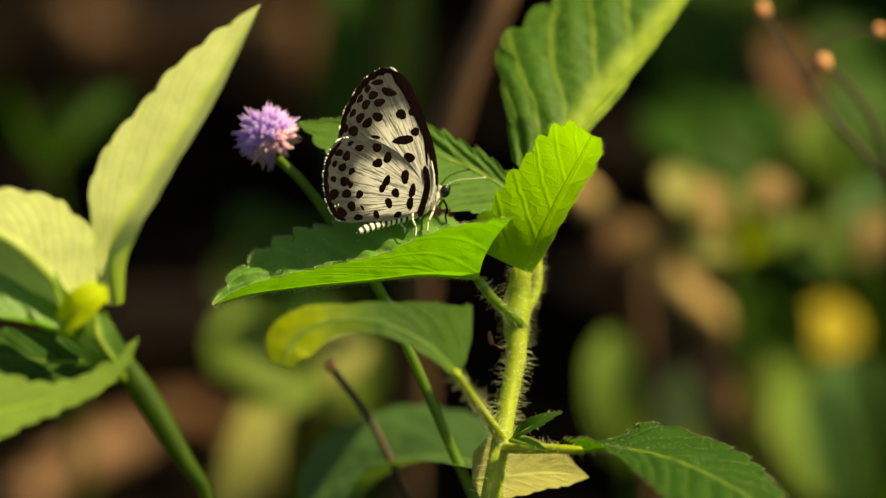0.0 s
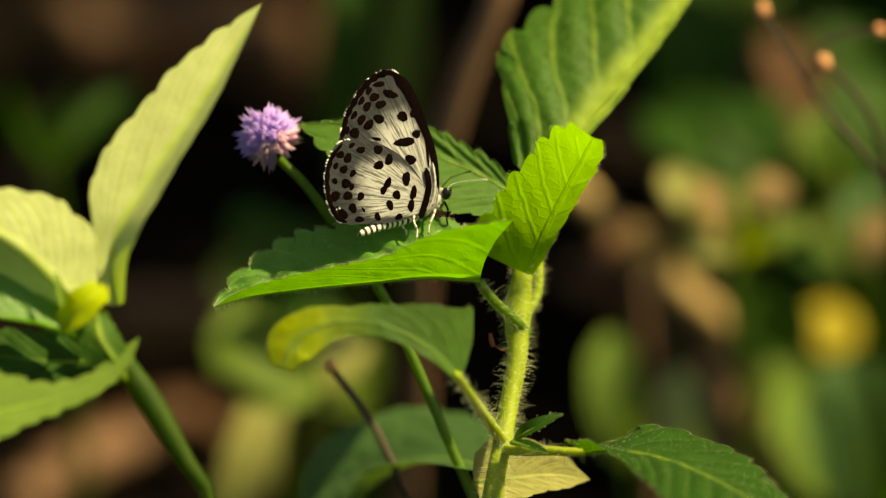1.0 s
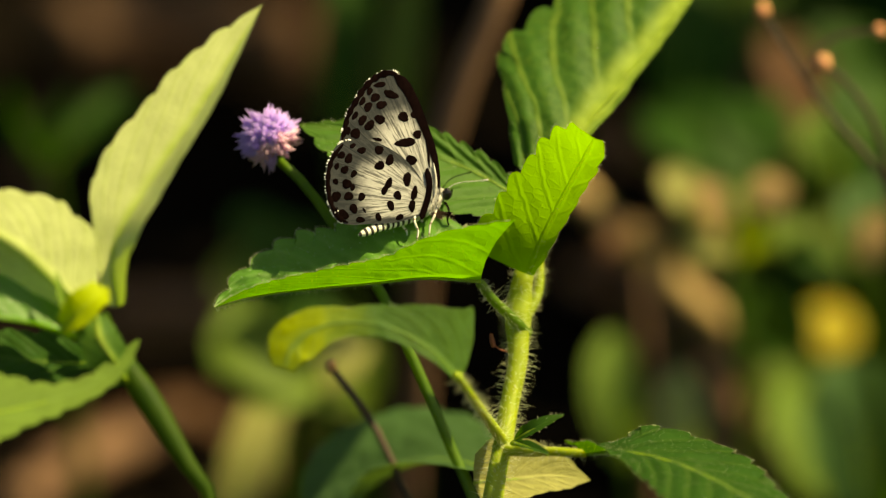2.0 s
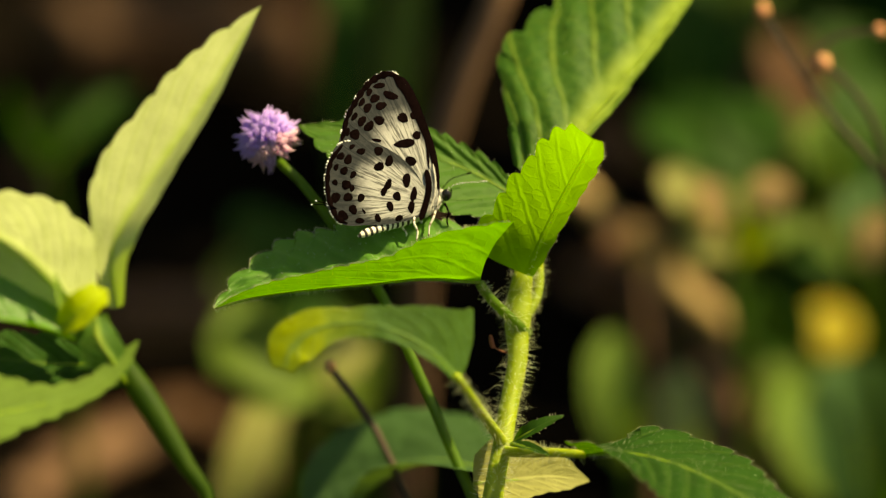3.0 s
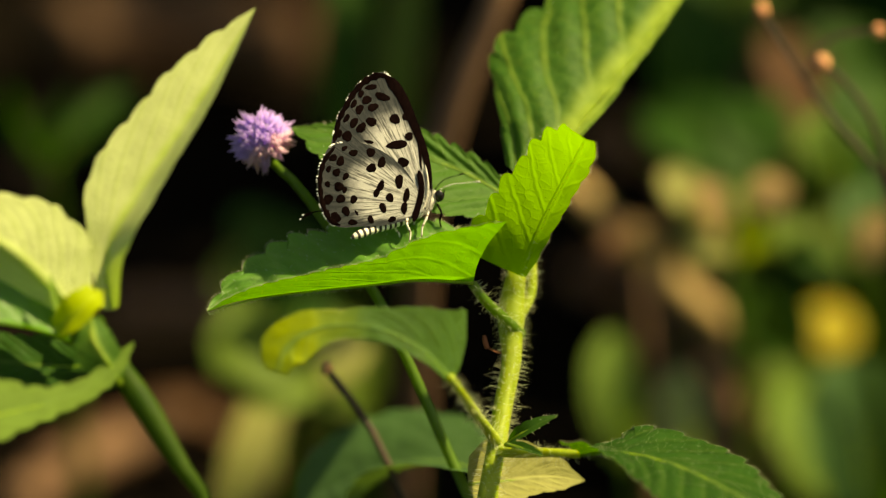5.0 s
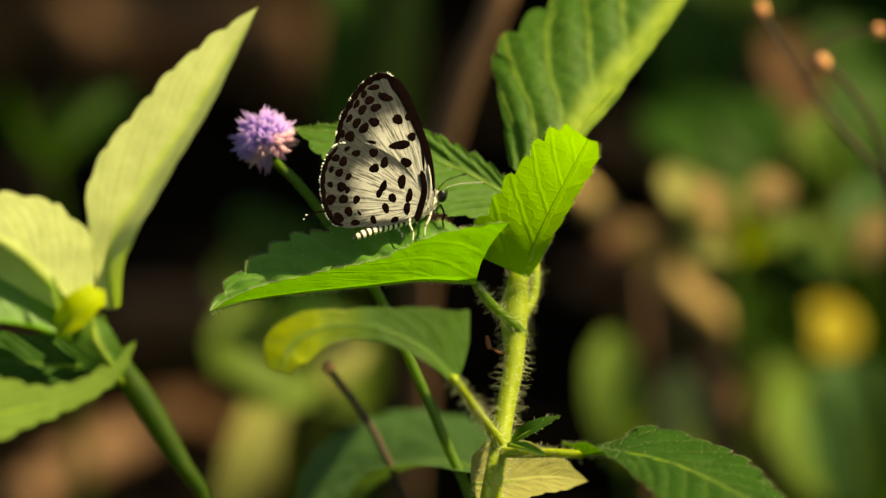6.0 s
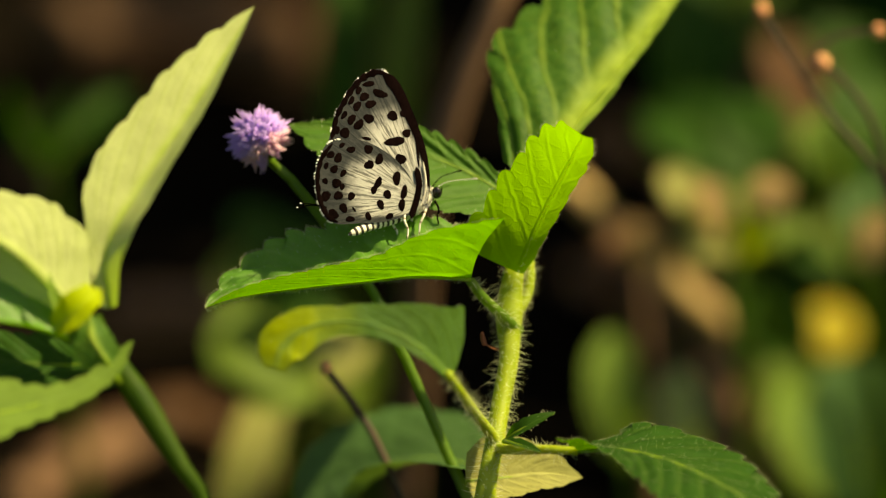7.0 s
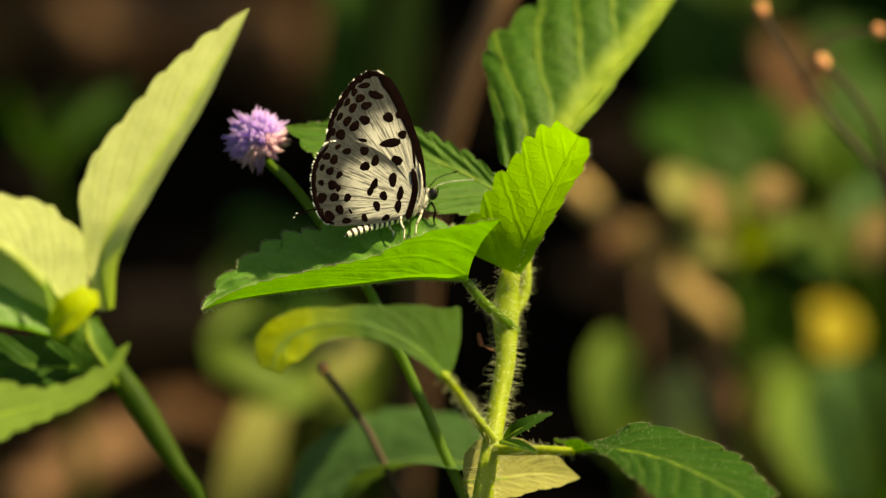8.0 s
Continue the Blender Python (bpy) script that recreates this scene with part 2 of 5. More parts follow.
def tube(bm, points, r0, r1, count=16, seg=8, shape=None):
    """A closed limb along a curve; the radius runs from r0 to r1 (mm), times shape(u)."""
    layer = bm.loops.layers.uv.verify()
    line = grow(points, count)
    side = None
    rings = []
    for i, p in enumerate(line):
        d = (line[min(i + 1, count - 1)] - line[max(i - 1, 0)]).normalized()
        if side is None:
            side = d.orthogonal().normalized()
        side = (side - d * side.dot(d)).normalized()
        up = d.cross(side)
        u = i / (count - 1)
        r = (r0 + (r1 - r0) * u) * (shape(u) if shape else 1) * MM
        rings.append([bm.verts.new(p + r * (side * math.cos(2 * math.pi * k / seg) + up * math.sin(2 * math.pi * k / seg))) for k in range(seg)])
    for i in range(count - 1):
        for k in range(seg):
            q = (k + 1) % seg
            f = bm.faces.new((rings[i][k], rings[i][q], rings[i + 1][q], rings[i + 1][k]))
            for lp, uu in zip(f.loops, (i, i, i + 1, i + 1)):
                lp[layer].uv = (uu / (count - 1), k / seg)
    bm.faces.new(list(reversed(rings[0])))
    bm.faces.new(rings[-1])
    return line


def ball(bm, centre, rx, ry, rz, turn=None, seg=12, rings=8):
    m = Matrix.Translation(centre) @ (turn or Matrix()) @ Matrix.Diagonal((rx * MM, ry * MM, rz * MM, 1))
    bmesh.ops.create_uvsphere(bm, u_segments=seg, v_segments=rings, radius=1, matrix=m)


def hair(bm, root, way, length, thick, bend):
    """One thin curved hair of three sides."""
    way = way.normalized()
    a = way.orthogonal().normalized()
    b = way.cross(a)
    mid, end = root + way * length * 0.55 * MM, root + (way * length + bend * length * 0.35) * MM
    rings = []
    for p, r in ((root, thick), (mid, thick * 0.7)):
        rings.append([bm.verts.new(p + r * MM * (a * math.cos(q) + b * math.sin(q))) for q in (0, 2.094, 4.189)])
    tip = bm.verts.new(end)
    for k in range(3):
        q = (k + 1) % 3
        bm.faces.new((rings[0][k], rings[0][q], rings[1][q], rings[1][k]))
        bm.faces.new((rings[1][k], rings[1][q], tip))


def thread(bm, heart, way, length, thick, bend):
    """One thread of a floret; all threads of a floret grow from the same point."""
    a = way.orthogonal().normalized()
    b = way.cross(a)
    mid = heart.co + way * length * 0.6 * MM
    ring = [bm.verts.new(mid + thick * MM * (a * math.cos(q) + b * math.sin(q))) for q in (0, 2.094, 4.189)]
    tip = bm.verts.new(heart.co + (way * length + bend * length * 0.3) * MM)
    for k in range(3):
        q = (k + 1) % 3
        bm.faces.new((heart, ring[k], ring[q]))
        bm.faces.new((ring[q], ring[k], tip))


def stem_hairs(name, parent, line, radius, per_mm, length, seed, label="fine white hairs"):
    rng = random.Random(seed)
    bm = bmesh.new()
    for i in range(len(line) - 1):
        d = line[i + 1] - line[i]
        for _ in range(max(1, int(d.length / MM * per_mm))):
            w = d.normalized()
            a = w.orthogonal().normalized()
            ang = rng.uniform(0, 6.283)
            out = a * math.cos(ang) + w.cross(a) * math.sin(ang)
            p = line[i] + d * rng.random() + out * radius * 0.95 * MM
            bend = Vector((rng.uniform(-1, 1), rng.uniform(-1, 1), rng.uniform(-1, 0.6)))
            hair(bm, p, out + w * rng.uniform(-0.5, 0.3), length * rng.uniform(0.4, 1.2), 0.016, bend)
    return part(name, bm, HAIR, parent, label, "stuff")


def leaf(parent, base, c1, c2, tip, up, wide, fold, mat, up_end=None, fold_end=None, teeth=11, depth=0.16, start=0.45, finish=0.85,
         quilt=0.22, curl=0.0, rows=110, hairs=0, seed=1, rib=0.28, name="leaf", label="", sweep=(0.1, 0.25), ease=1.0):
    """A toothed leaf on a midrib (cubic curve base, c1, c2, tip). up: the way its upper face looks at the base and at the tip;
    wide: half widths (mm) of the half on the up x along side and of the other; fold: how far each half is raised, in degrees."""
    rng = random.Random(seed)
    ribs = mat.get("veins", 8.0)
    up_end = up_end or up
    fold_end = fold_end or fold
    n0, n1 = Vector(up).normalized(), Vector(up_end).normalized()
    starts = start if isinstance(start, tuple) else (start, start)
    ends = finish if isinstance(finish, tuple) else (finish, finish)
    peaks = [(a / (a + b)) ** a * (b / (a + b)) ** b for a, b in zip(starts, ends)]

    def along(u):
        v = 1 - u
        return base * v ** 3 + c1 * 3 * u * v * v + c2 * 3 * u * u * v + tip * u ** 3

    def heading(u):
        v = 1 - u
        return ((c1 - base) * 3 * v * v + (c2 - c1) * 6 * u * v + (tip - c2) * 3 * u * u).normalized()

    sweeps = sweep[0] if isinstance(sweep[0], tuple) else (sweep[0], sweep[0])
    wave = [rng.uniform(0, 6.28) for _ in range(4)]

    def at(u, side, v):
        """A point of the blade, and its normal."""
        d = heading(u)
        n = n0.lerp(n1, u)
        n = (n - d * n.dot(d)).normalized()
        s = n.cross(d) * (1 if side == 0 else -1)
        w = wide[side] * (max(u, 1e-4) ** starts[side]) * (max(1 - u, 0) ** ends[side]) / peaks[side]
        ph = u * teeth + wave[side] * 0.16
        f = ph - math.floor(ph)
        dep = depth * (0.8 + 0.4 * math.sin(math.floor(ph) * 2.4 + wave[2]))
        w *= 1 - dep * abs(2 * f - 0.75) ** 2.2 * min(1, v * v * 1.1) * min(1, u * 8)
        w *= 1 + 0.03 * math.sin(u * 23 + wave[3])
        ang = radians(fold[side] + (fold_end[side] - fold[side]) * u ** ease) + curl * (v - 0.3)
        p = along(u) + (s * math.cos(ang) + n * math.sin(ang)) * w * v * MM
        q = (n * math.cos(ang) - s * math.sin(ang))
        hump = math.sin(math.pi * (u * ribs - v * 2.6 + 0.11))
        p = p + q * MM * quilt * (hump * hump - 0.5) * math.sin(math.pi * min(1, v * 1.02)) * min(1, w / 3)
        p = p + d * w * v * v * (sweeps[side] + (sweep[1] - sweeps[side]) * min(1, u * 2.5)) * MM * min(1, (1 - u) * 3)
        return p, q, (s * math.cos(ang) + n * math.sin(ang))

    bm = bmesh.new()
    across = 9
    vs = [(0, 1 - j / across) for j in range(across)] + [(1, j / across) for j in range(across + 1)]
    grid, uvs = [], []
    for i in range(rows + 1):
        u = i / rows
        u = 0.003 + 0.994 * u
        grid.append([at(u, s, v)[0] for s, v in vs])
        uvs.append([(u, 0.5 + 0.5 * v * (1 if s == 0 else -1)) for s, v in vs])
    sheet(bm, grid, uvs)
    blade = part(name, bm, mat, parent, label)
    if rib:
        bm = bmesh.new()
        pts = [along(u) - n0.lerp(n1, u).normalized() * rib * 0.55 * MM for u in (0.0, 0.2, 0.4, 0.6, 0.8, 0.97)]
        tube(bm, pts, rib, rib * 0.2, 22, 6)
        part("midrib", bm, RIB, blade)
    if hairs:
        bm = bmesh.new()
        for _ in range(hairs):
            side, u = rng.randrange(2), rng.uniform(0.02, 0.985)
            kind = rng.random()
            if kind < 0.45:
                p, q, o = at(u, side, 1.0)
                hair(bm, p, o + q * rng.uniform(-0.5, 0.6) + heading(u) * 0.4, rng.uniform(0.2, 0.5), 0.015, q * 0.4)
            elif kind < 0.65:
                p, q, o = at(u, side, 0.02)
                hair(bm, p - q * rib * 0.8 * MM, -q + o * rng.uniform(-1, 1), rng.uniform(0.4, 0.85), 0.02, o)
            else:
                p, q, o = at(u, side, rng.uniform(0.1, 0.95))
                hair(bm, p, q * rng.choice((1, 1, -1)) + heading(u) * 0.5, rng.uniform(0.2, 0.45), 0.016, o * 0.5)
        part("leaf_hairs", bm, HAIR, blade, "short pale hairs", "stuff")
    return blade


def ramp(rows, u):
    """The value at u on a smooth line through rows of (place, value)."""
    if u <= rows[0][0]:
        return rows[0][1]
    for (a, p), (b, q) in zip(rows, rows[1:]):
        if u <= b:
            f = (u - a) / (b - a)
            return p + (q - p) * f * f * (3 - 2 * f) if len(rows) == 2 else p + (q - p) * f
    return rows[-1][1]


def blade(parent, spine, up, wide, fold, mat, teeth=(12, 12), depth=(0.4, 0.4), curl=(0, 0), pucker=0.3, up_end=None, rows=150, across=12, hairs=0, seed=1, rib=0.28,
          name="leaf", label="", sweep=(0.15, 0.15), nod=0.6, rim_hairs=0.45):
    """A leaf blade on a midrib through the points of spine. up: the way its upper face looks (at the tip: up_end). For the half on the up x along side and
    for the other half: wide, rows of (share of the length, width in mm); fold, rows of (share, degrees raised); curl, degrees more at the margin;
    teeth, how many, and depth, mm. pucker: how far the fields between the veins swell, mm. nod: how far the teeth point to the tip."""
    rng = random.Random(seed)
    ribs, slant = mat.get("veins", 8.0), mat.get("slant", 2.6)
    line = grow(spine, rows + 1)
    swell = pucker if isinstance(pucker, tuple) else (pucker, pucker)
    n0, n1 = Vector(up).normalized(), Vector(up_end or up).normalized()
    wave = [rng.uniform(0, 6.28) for _ in range(4)]

    def heading(i):
        return (line[min(i + 1, rows)] - line[max(i - 1, 0)]).normalized()

    def half(i, side):
        """Points, normals and outward directions of one half at a row, from the midrib to the margin."""
        u = i / rows
        d = heading(i)
        n = n0.lerp(n1, u)
        n = (n - d * n.dot(d)).normalized()
        s = n.cross(d) * (1 if side == 0 else -1)
        w = max(0.02, ramp(wide[side], u)) * (1 + 0.025 * math.sin(u * 21 + wave[side]))
        base_ang, more = radians(ramp(fold[side], u)), radians(curl[side])
        ph = u * teeth[side] + wave[side + 1] * 0.16
        k = math.floor(ph)
        f = ph - k
        size = depth[side] * (0.75 + 0.5 * abs(math.sin(k * 2.4 + wave[2]))) * min(1, w / 2.0) * min(1, u * 14)
        bump = max(0.0, 1 - (2 * f ** 1.5 - 1) ** 2) ** 0.7 - 0.6
        p, out = line[i].copy(), []
        for j in range(across + 1):
            v = j / across
            ang = base_ang + more * v
            o = s * math.cos(ang) + n * math.sin(ang)
            q = n * math.cos(ang) - s * math.sin(ang)
            if j:
                p = p + o * (w / across) * MM
            edge = v ** 5
            hump = math.sin(math.pi * (u * ribs - v * slant + 0.11)) ** 2
            cell = noise.noise((line[i] + o * w * v * MM) * 600) * 0.5
            lump = q * MM * swell[side] * (hump - 0.55 + cell) * math.sin(math.pi * min(1, v * 0.95 + 0.02)) ** 0.7 * min(1, w / 3)
            tip = o * size * bump * edge * MM + d * size * nod * bump * edge * MM
            ahead = d * w * v * v * (ramp(sweep[side], u) if isinstance(sweep[side], list) else sweep[side]) * min(1, (1 - u) * 4) * MM
            out.append((p + lump + tip + ahead, q, o))
        return out

    broad = [max(w for _, w in side) for side in wide]
    share = [b / max(broad) for b in broad]
    bm = bmesh.new()
    grid, uvs, known = [], [], []
    for i in range(rows + 1):
        a, b = half(i, 0), half(i, 1)
        known.append((a, b))
        grid.append([x[0] for x in reversed(a)] + [x[0] for x in b[1:]])
        uvs.append([(i / rows, 0.5 + 0.5 * share[0] * (across - j) / across) for j in range(across)] + [(i / rows, 0.5 - 0.5 * share[1] * j / across) for j in range(across + 1)])
    sheet(bm, grid, uvs)
    ob = part(name, bm, mat, parent, label)
    if rib:
        bm = bmesh.new()
        pts = [line[int(rows * u)] - n0.lerp(n1, u).normalized() * rib * 0.55 * MM for u in (0.0, 0.2, 0.4, 0.6, 0.8, 0.97)]
        tube(bm, pts, rib, rib * 0.2, 22, 6)
        part("midrib", bm, RIB, ob)
    if hairs:
        bm = bmesh.new()
        for _ in range(hairs):
            side, i = rng.randrange(2), rng.randrange(2, rows)
            kind = rng.random()
            if kind < rim_hairs:
                p, q, o = known[i][side][across]
                hair(bm, p, o + q * rng.uniform(-0.5, 0.6) + heading(i) * rng.uniform(0, 0.8), rng.uniform(0.15, 0.42), 0.012, q * 0.4)
            elif kind < rim_hairs + 0.2:
                p, q, o = known[i][side][0]
                hair(bm, p - q * rib * 0.8 * MM, -q + o * rng.uniform(-1, 1), rng.uniform(0.3, 0.75), 0.018, o)
            else:
                p, q, o = known[i][side][rng.randrange(1, across)]
                hair(bm, p, q * rng.choice((1, 1, -1)) + heading(i) * 0.5, rng.uniform(0.15, 0.4), 0.016, o * 0.5)
        part("leaf_hairs", bm, HAIR, ob, "short pale hairs", "stuff")
    return ob


# ---- ground ----
def ground_sheet():
    bm = bmesh.new()
    rows, uvs = [], []
    radii = [0.004 * i for i in range(1, 40)] + [0.16 * 1.07 ** i for i in range(90)]
    for r in radii + [120.0]:
        row = []
        for k in range(161):
            a = 2 * math.pi * k / 160
            x, y = r * math.cos(a), 0.45 + r * math.sin(a)
            h = noise.noise((x * 9, y * 9, 0)) * 0.010 + noise.noise((x * 40, y * 40, 3)) * 0.005 if r < 3 else 0
            row.append((x, y, h - 0.004))
        rows.append(row)
        uvs.append([(0, 0)] * 161)
    sheet(bm, rows, uvs)
    bmesh.ops.remove_doubles(bm, verts=bm.verts, dist=1e-6)
    bmesh.ops.contextual_create(bm, geom=[e for e in bm.edges if e.is_boundary and e.verts[0].co.xy.length < 0.5])
    ob = part("ground", bm, SOIL, None, "bare soil under the weeds, near-black from painted shade", "structure")
    tagged(ob, category="ground")


ground_sheet()

# ---- the weed with the butterfly ----
def perch_plant():
    root = thing("weed_plant", V(4, 8, 0), "hairy-stemmed green weed with toothed leaves, swaying", "plant", "weeds")
    bm = bmesh.new()
    line = tube(bm, [V(4, 14, -5), V(4, 8, 45), V(5, -5, 104.4), V(6, -0.8, 108.9), V(6.7, 2, 112.1), V(7.6, 5, 115.9), V(7.6, 7.1, 118.8), V(7.8, 8.6, 121.4), V(8.3, 9.4, 124.3)],
                1.2, 0.95, 120, 16, lambda u: 1 + 0.28 * math.exp(-((u - 0.805) / 0.014) ** 2) + 0.45 * math.exp(-((u - 0.965) / 0.022) ** 2))
    stem = part("stem", bm, STEM, root, "yellow-green hairy stem")
    stem_hairs("stem_hairs", stem, [p for p in line if p.z > 0.06], 1.05, 34, 1.35, 3)
    for points, r0, r1, seed in (
            ((V(8.6, 7, 118.1), V(6.6, 4.8, 120.9), V(4.8, 3.1, 123.4), V(3.6, 2.8, 125.2)), 0.6, 0.5, 11),
            ((V(6.1, -0.8, 109.2), V(4.3, -6.8, 114.2), V(2.7, -13.5, 119.3), V(1.3, -16.5, 122.7)), 0.6, 0.42, 12),
            ((V(6, -1.1, 108.4), V(8.3, -5.6, 110.1), V(11.4, -8.9, 111.5), V(14.2, -9.8, 111.7)), 0.55, 0.42, 13),
            ((V(8.6, 8.9, 119.4), V(9.7, 10.6, 121.2), V(9.8, 12.3, 124.3), V(9.5, 14.2, 128), V(9.6, 15.5, 131.8)), 0.55, 0.5, 14),
            ((V(7.9, 8.9, 119.4), V(8.2, 11.2, 124.1), V(7.7, 13.4, 128.9), V(7.1, 14.1, 130.8)), 0.55, 0.45, 15)):
        bm = bmesh.new()
        ln = tube(bm, points, r0, r1, 24, 10)
        # The first petiole's darker green stands in for the shade of its leaf.
        pet = part("petiole", bm, STEM_MID if seed == 11 else STEM, root)
        stem_hairs("petiole_hairs", pet, ln, r0 * 0.9, 17, 1.0, seed)
    # the leaf on which the butterfly sits: folded like a trough
    blade(root, [V(3.7, 2.8, 125.4), V(-1.4, 2.7, 125.8), V(-7.1, 2.5, 125.3), V(-12.8, 2.3, 124.8), V(-18, 2.3, 124.1), V(-20.9, 2.3, 123.5), V(-23.4, 2.2, 122.6)], (0, 0.342, 0.94),
          ([(0, 10.0), (0.05, 9.6), (0.1, 8.6), (0.21, 6.1), (0.315, 4.1), (0.44, 3.3), (0.65, 2.4), (0.78, 1.8), (0.9, 1.0), (1, 0)],
           [(0, 4.0), (0.06, 6.6), (0.2, 7.8), (0.44, 8.0), (0.55, 7.9), (0.65, 7.8), (0.76, 6.5), (0.84, 4.9), (0.9, 3.5), (0.95, 1.9), (1, 0)]),
          ([(0, 42), (0.7, 42), (1, 36)], [(0, 50), (0.6, 48), (1, 48)]), LEAF, teeth=(17, 13), depth=(0.22, 0.75), curl=(-4, 4), pucker=(0.08, 0.65),
          hairs=2600, rim_hairs=0.6, seed=5, sweep=([(0, -0.26), (0.1, -0.18), (0.3, 0.0), (1, 0.0)], -0.08), rib=0.2, nod=0.8, label="leaf folded along its midrib")
    # the bright leaf that rises beside it
    blade(root, [V(8.6, 7.5, 124.3), V(10.2, 7.4, 128.6), V(12.3, 5.7, 133.9), V(14, 3.5, 138.2), V(15, 1.4, 141.1)], (0.3, 0.93, 0.2),
          ([(0, 0.6), (0.1, 1.0), (0.3, 1.4), (0.7, 1.8), (0.9, 1.7), (1, 0.8)], [(0, 6.6), (0.1, 6.5), (0.3, 5.9), (0.5, 5.3), (0.75, 4.5), (0.9, 3.9), (1, 2.5)]),
          ([(0, 14), (1, 14)], [(0, -4), (1, 4)]), LEAF_YELLOW, teeth=(8, 7), depth=(0.25, 0.6), curl=(8, 6), pucker=0.07, hairs=420, seed=6, rib=0,
          sweep=(0.1, 0.05), label="young bright leaf lit from behind")
    # the tall leaf
    blade(root, [V(9.6, 14.5, 131.9), V(12.7, 17.2, 134.9), V(15.7, 20.7, 137.2), V(18.7, 24.4, 140), V(21.9, 28.1, 142.7), V(25.3, 32.5, 146.1), V(28.3, 36.7, 148.9), V(31.5, 42.2, 152.4)], (0.2, -0.7, 0.69),
          ([(0, 3.4), (0.1, 8.2), (0.2, 12.2), (0.27, 13.3), (0.4, 13), (0.55, 11.6), (0.75, 7.8), (1, 0)], [(0, 0.8), (0.1, 1.8), (0.3, 2.1), (0.5, 1.6), (0.75, 1.2), (1, 0)]),
          ([(0, 6), (1, 6)], [(0, 44), (1, 44)]), LEAF_MATURE, teeth=(11, 12), depth=(1.1, 0.2), curl=(-42, 10), pucker=0.5, hairs=250, seed=7, rib=0.1, sweep=(0.12, 0.1))
    # the leaf behind the wings
    blade(root, [V(7.1, 14.1, 130.8), V(3, 14.9, 133), V(-2.9, 15.7, 135.1), V(-9, 16.3, 136.7), V(-15.1, 16.6, 137.5)], (-0.05, -0.62, 0.78),
          ([(0, 4.0), (0.15, 6.8), (0.4, 7), (0.7, 5.4), (0.86, 3.6), (1, 0)], [(0, 1.2), (0.15, 2.0), (0.4, 2.6), (0.7, 1.6), (0.88, 0.7), (1, 0)]),
          ([(0, 14), (1, 14)], [(0, 20), (1, 18)]), LEAF_BACK, teeth=(13, 13), depth=(0.5, 0.5), pucker=0.3, hairs=200, seed=8, rib=0.12)
    # the arched leaf below
    blade(root, [V(1.5, -15.7, 122), V(-1.2, -16.6, 125.4), V(-5, -16.8, 127.7), V(-8.9, -17, 128.5), V(-12.2, -17.7, 128.2), V(-14.7, -18.8, 126.7), V(-15.5, -20, 124.8)], (0.1, 0, 1),
          ([(0, 0.6), (0.2, 1.0), (0.45, 1.2), (0.6, 1.4), (0.75, 2.2), (0.9, 2.4), (1, 1.2)],
           [(0, 6.3), (0.06, 6.0), (0.2, 4.2), (0.4, 2.4), (0.6, 1.4), (0.75, 2.2), (0.9, 2.5), (1, 1.2)]),
          ([(0, -40), (0.5, -24), (0.7, -10), (1, 0)], [(0, 62), (0.2, 52), (0.4, 30), (0.6, 4), (0.75, 0), (1, 0)]), LEAF_LIT_TIP, up_end=(-0.3, -0.9, 0.3),
          teeth=(10, 10), depth=(0.06, 0.06), pucker=0.1, hairs=120, seed=9, rib=0.12, sweep=(0.1, [(0, 0.5), (0.2, 0.3), (0.5, 0.1), (1, 0.0)]))
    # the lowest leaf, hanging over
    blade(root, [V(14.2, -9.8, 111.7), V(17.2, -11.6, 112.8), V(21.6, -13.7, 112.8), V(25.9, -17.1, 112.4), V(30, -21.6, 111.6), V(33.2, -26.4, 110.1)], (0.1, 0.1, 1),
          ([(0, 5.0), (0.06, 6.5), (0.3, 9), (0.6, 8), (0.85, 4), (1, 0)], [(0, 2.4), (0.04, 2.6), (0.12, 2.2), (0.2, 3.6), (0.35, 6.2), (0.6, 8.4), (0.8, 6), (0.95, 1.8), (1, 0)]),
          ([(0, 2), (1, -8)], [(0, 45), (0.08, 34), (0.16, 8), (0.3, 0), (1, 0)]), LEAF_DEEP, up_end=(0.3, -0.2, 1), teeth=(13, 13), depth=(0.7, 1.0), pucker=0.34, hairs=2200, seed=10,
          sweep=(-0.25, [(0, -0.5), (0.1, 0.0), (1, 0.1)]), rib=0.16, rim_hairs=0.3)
    # a broad leaf near the soil
    leaf(root, V(5.1, 3.3, 103.9), V(1, 26.3, 96.9), V(-5.9, 31.8, 94.6), V(-15.3, 31.4, 87.6), (0.1, -0.5, 0.85), (8.5, 9), (10, 5), LEAF_BLUE,
         start=0.4, finish=0.45, teeth=12, depth=0.05, hairs=0, seed=24)
    # axil leaves
    leaf(root, V(7.1, -3.9, 110.5), V(8.3, -5.4, 112.2), V(10, -5.1, 113.1), V(12.2, -3.9, 113.5), (0, -0.5, 0.8), (0.9, 0.9), (25, 25), LEAF_DEEP, teeth=5, depth=0.1, hairs=30, seed=21)
    leaf(root, V(6.9, -6.7, 111.6), V(8, -8.6, 112.1), V(9.4, -9.7, 112.1), V(10.6, -9.9, 111.6), (0.2, -0.5, 0.8), (0.7, 0.7), (25, 25), LEAF_DEEP, teeth=5, depth=0.1, hairs=30, seed=22)
    # a withered bud beside the stem, on a hair-thin stalk
    bm = bmesh.new()
    tube(bm, [V(7, 5.7, 116.4), V(5.8, 5.3, 116.9), V(5, 5.3, 117.5)], 0.09, 0.07, 10, 6)
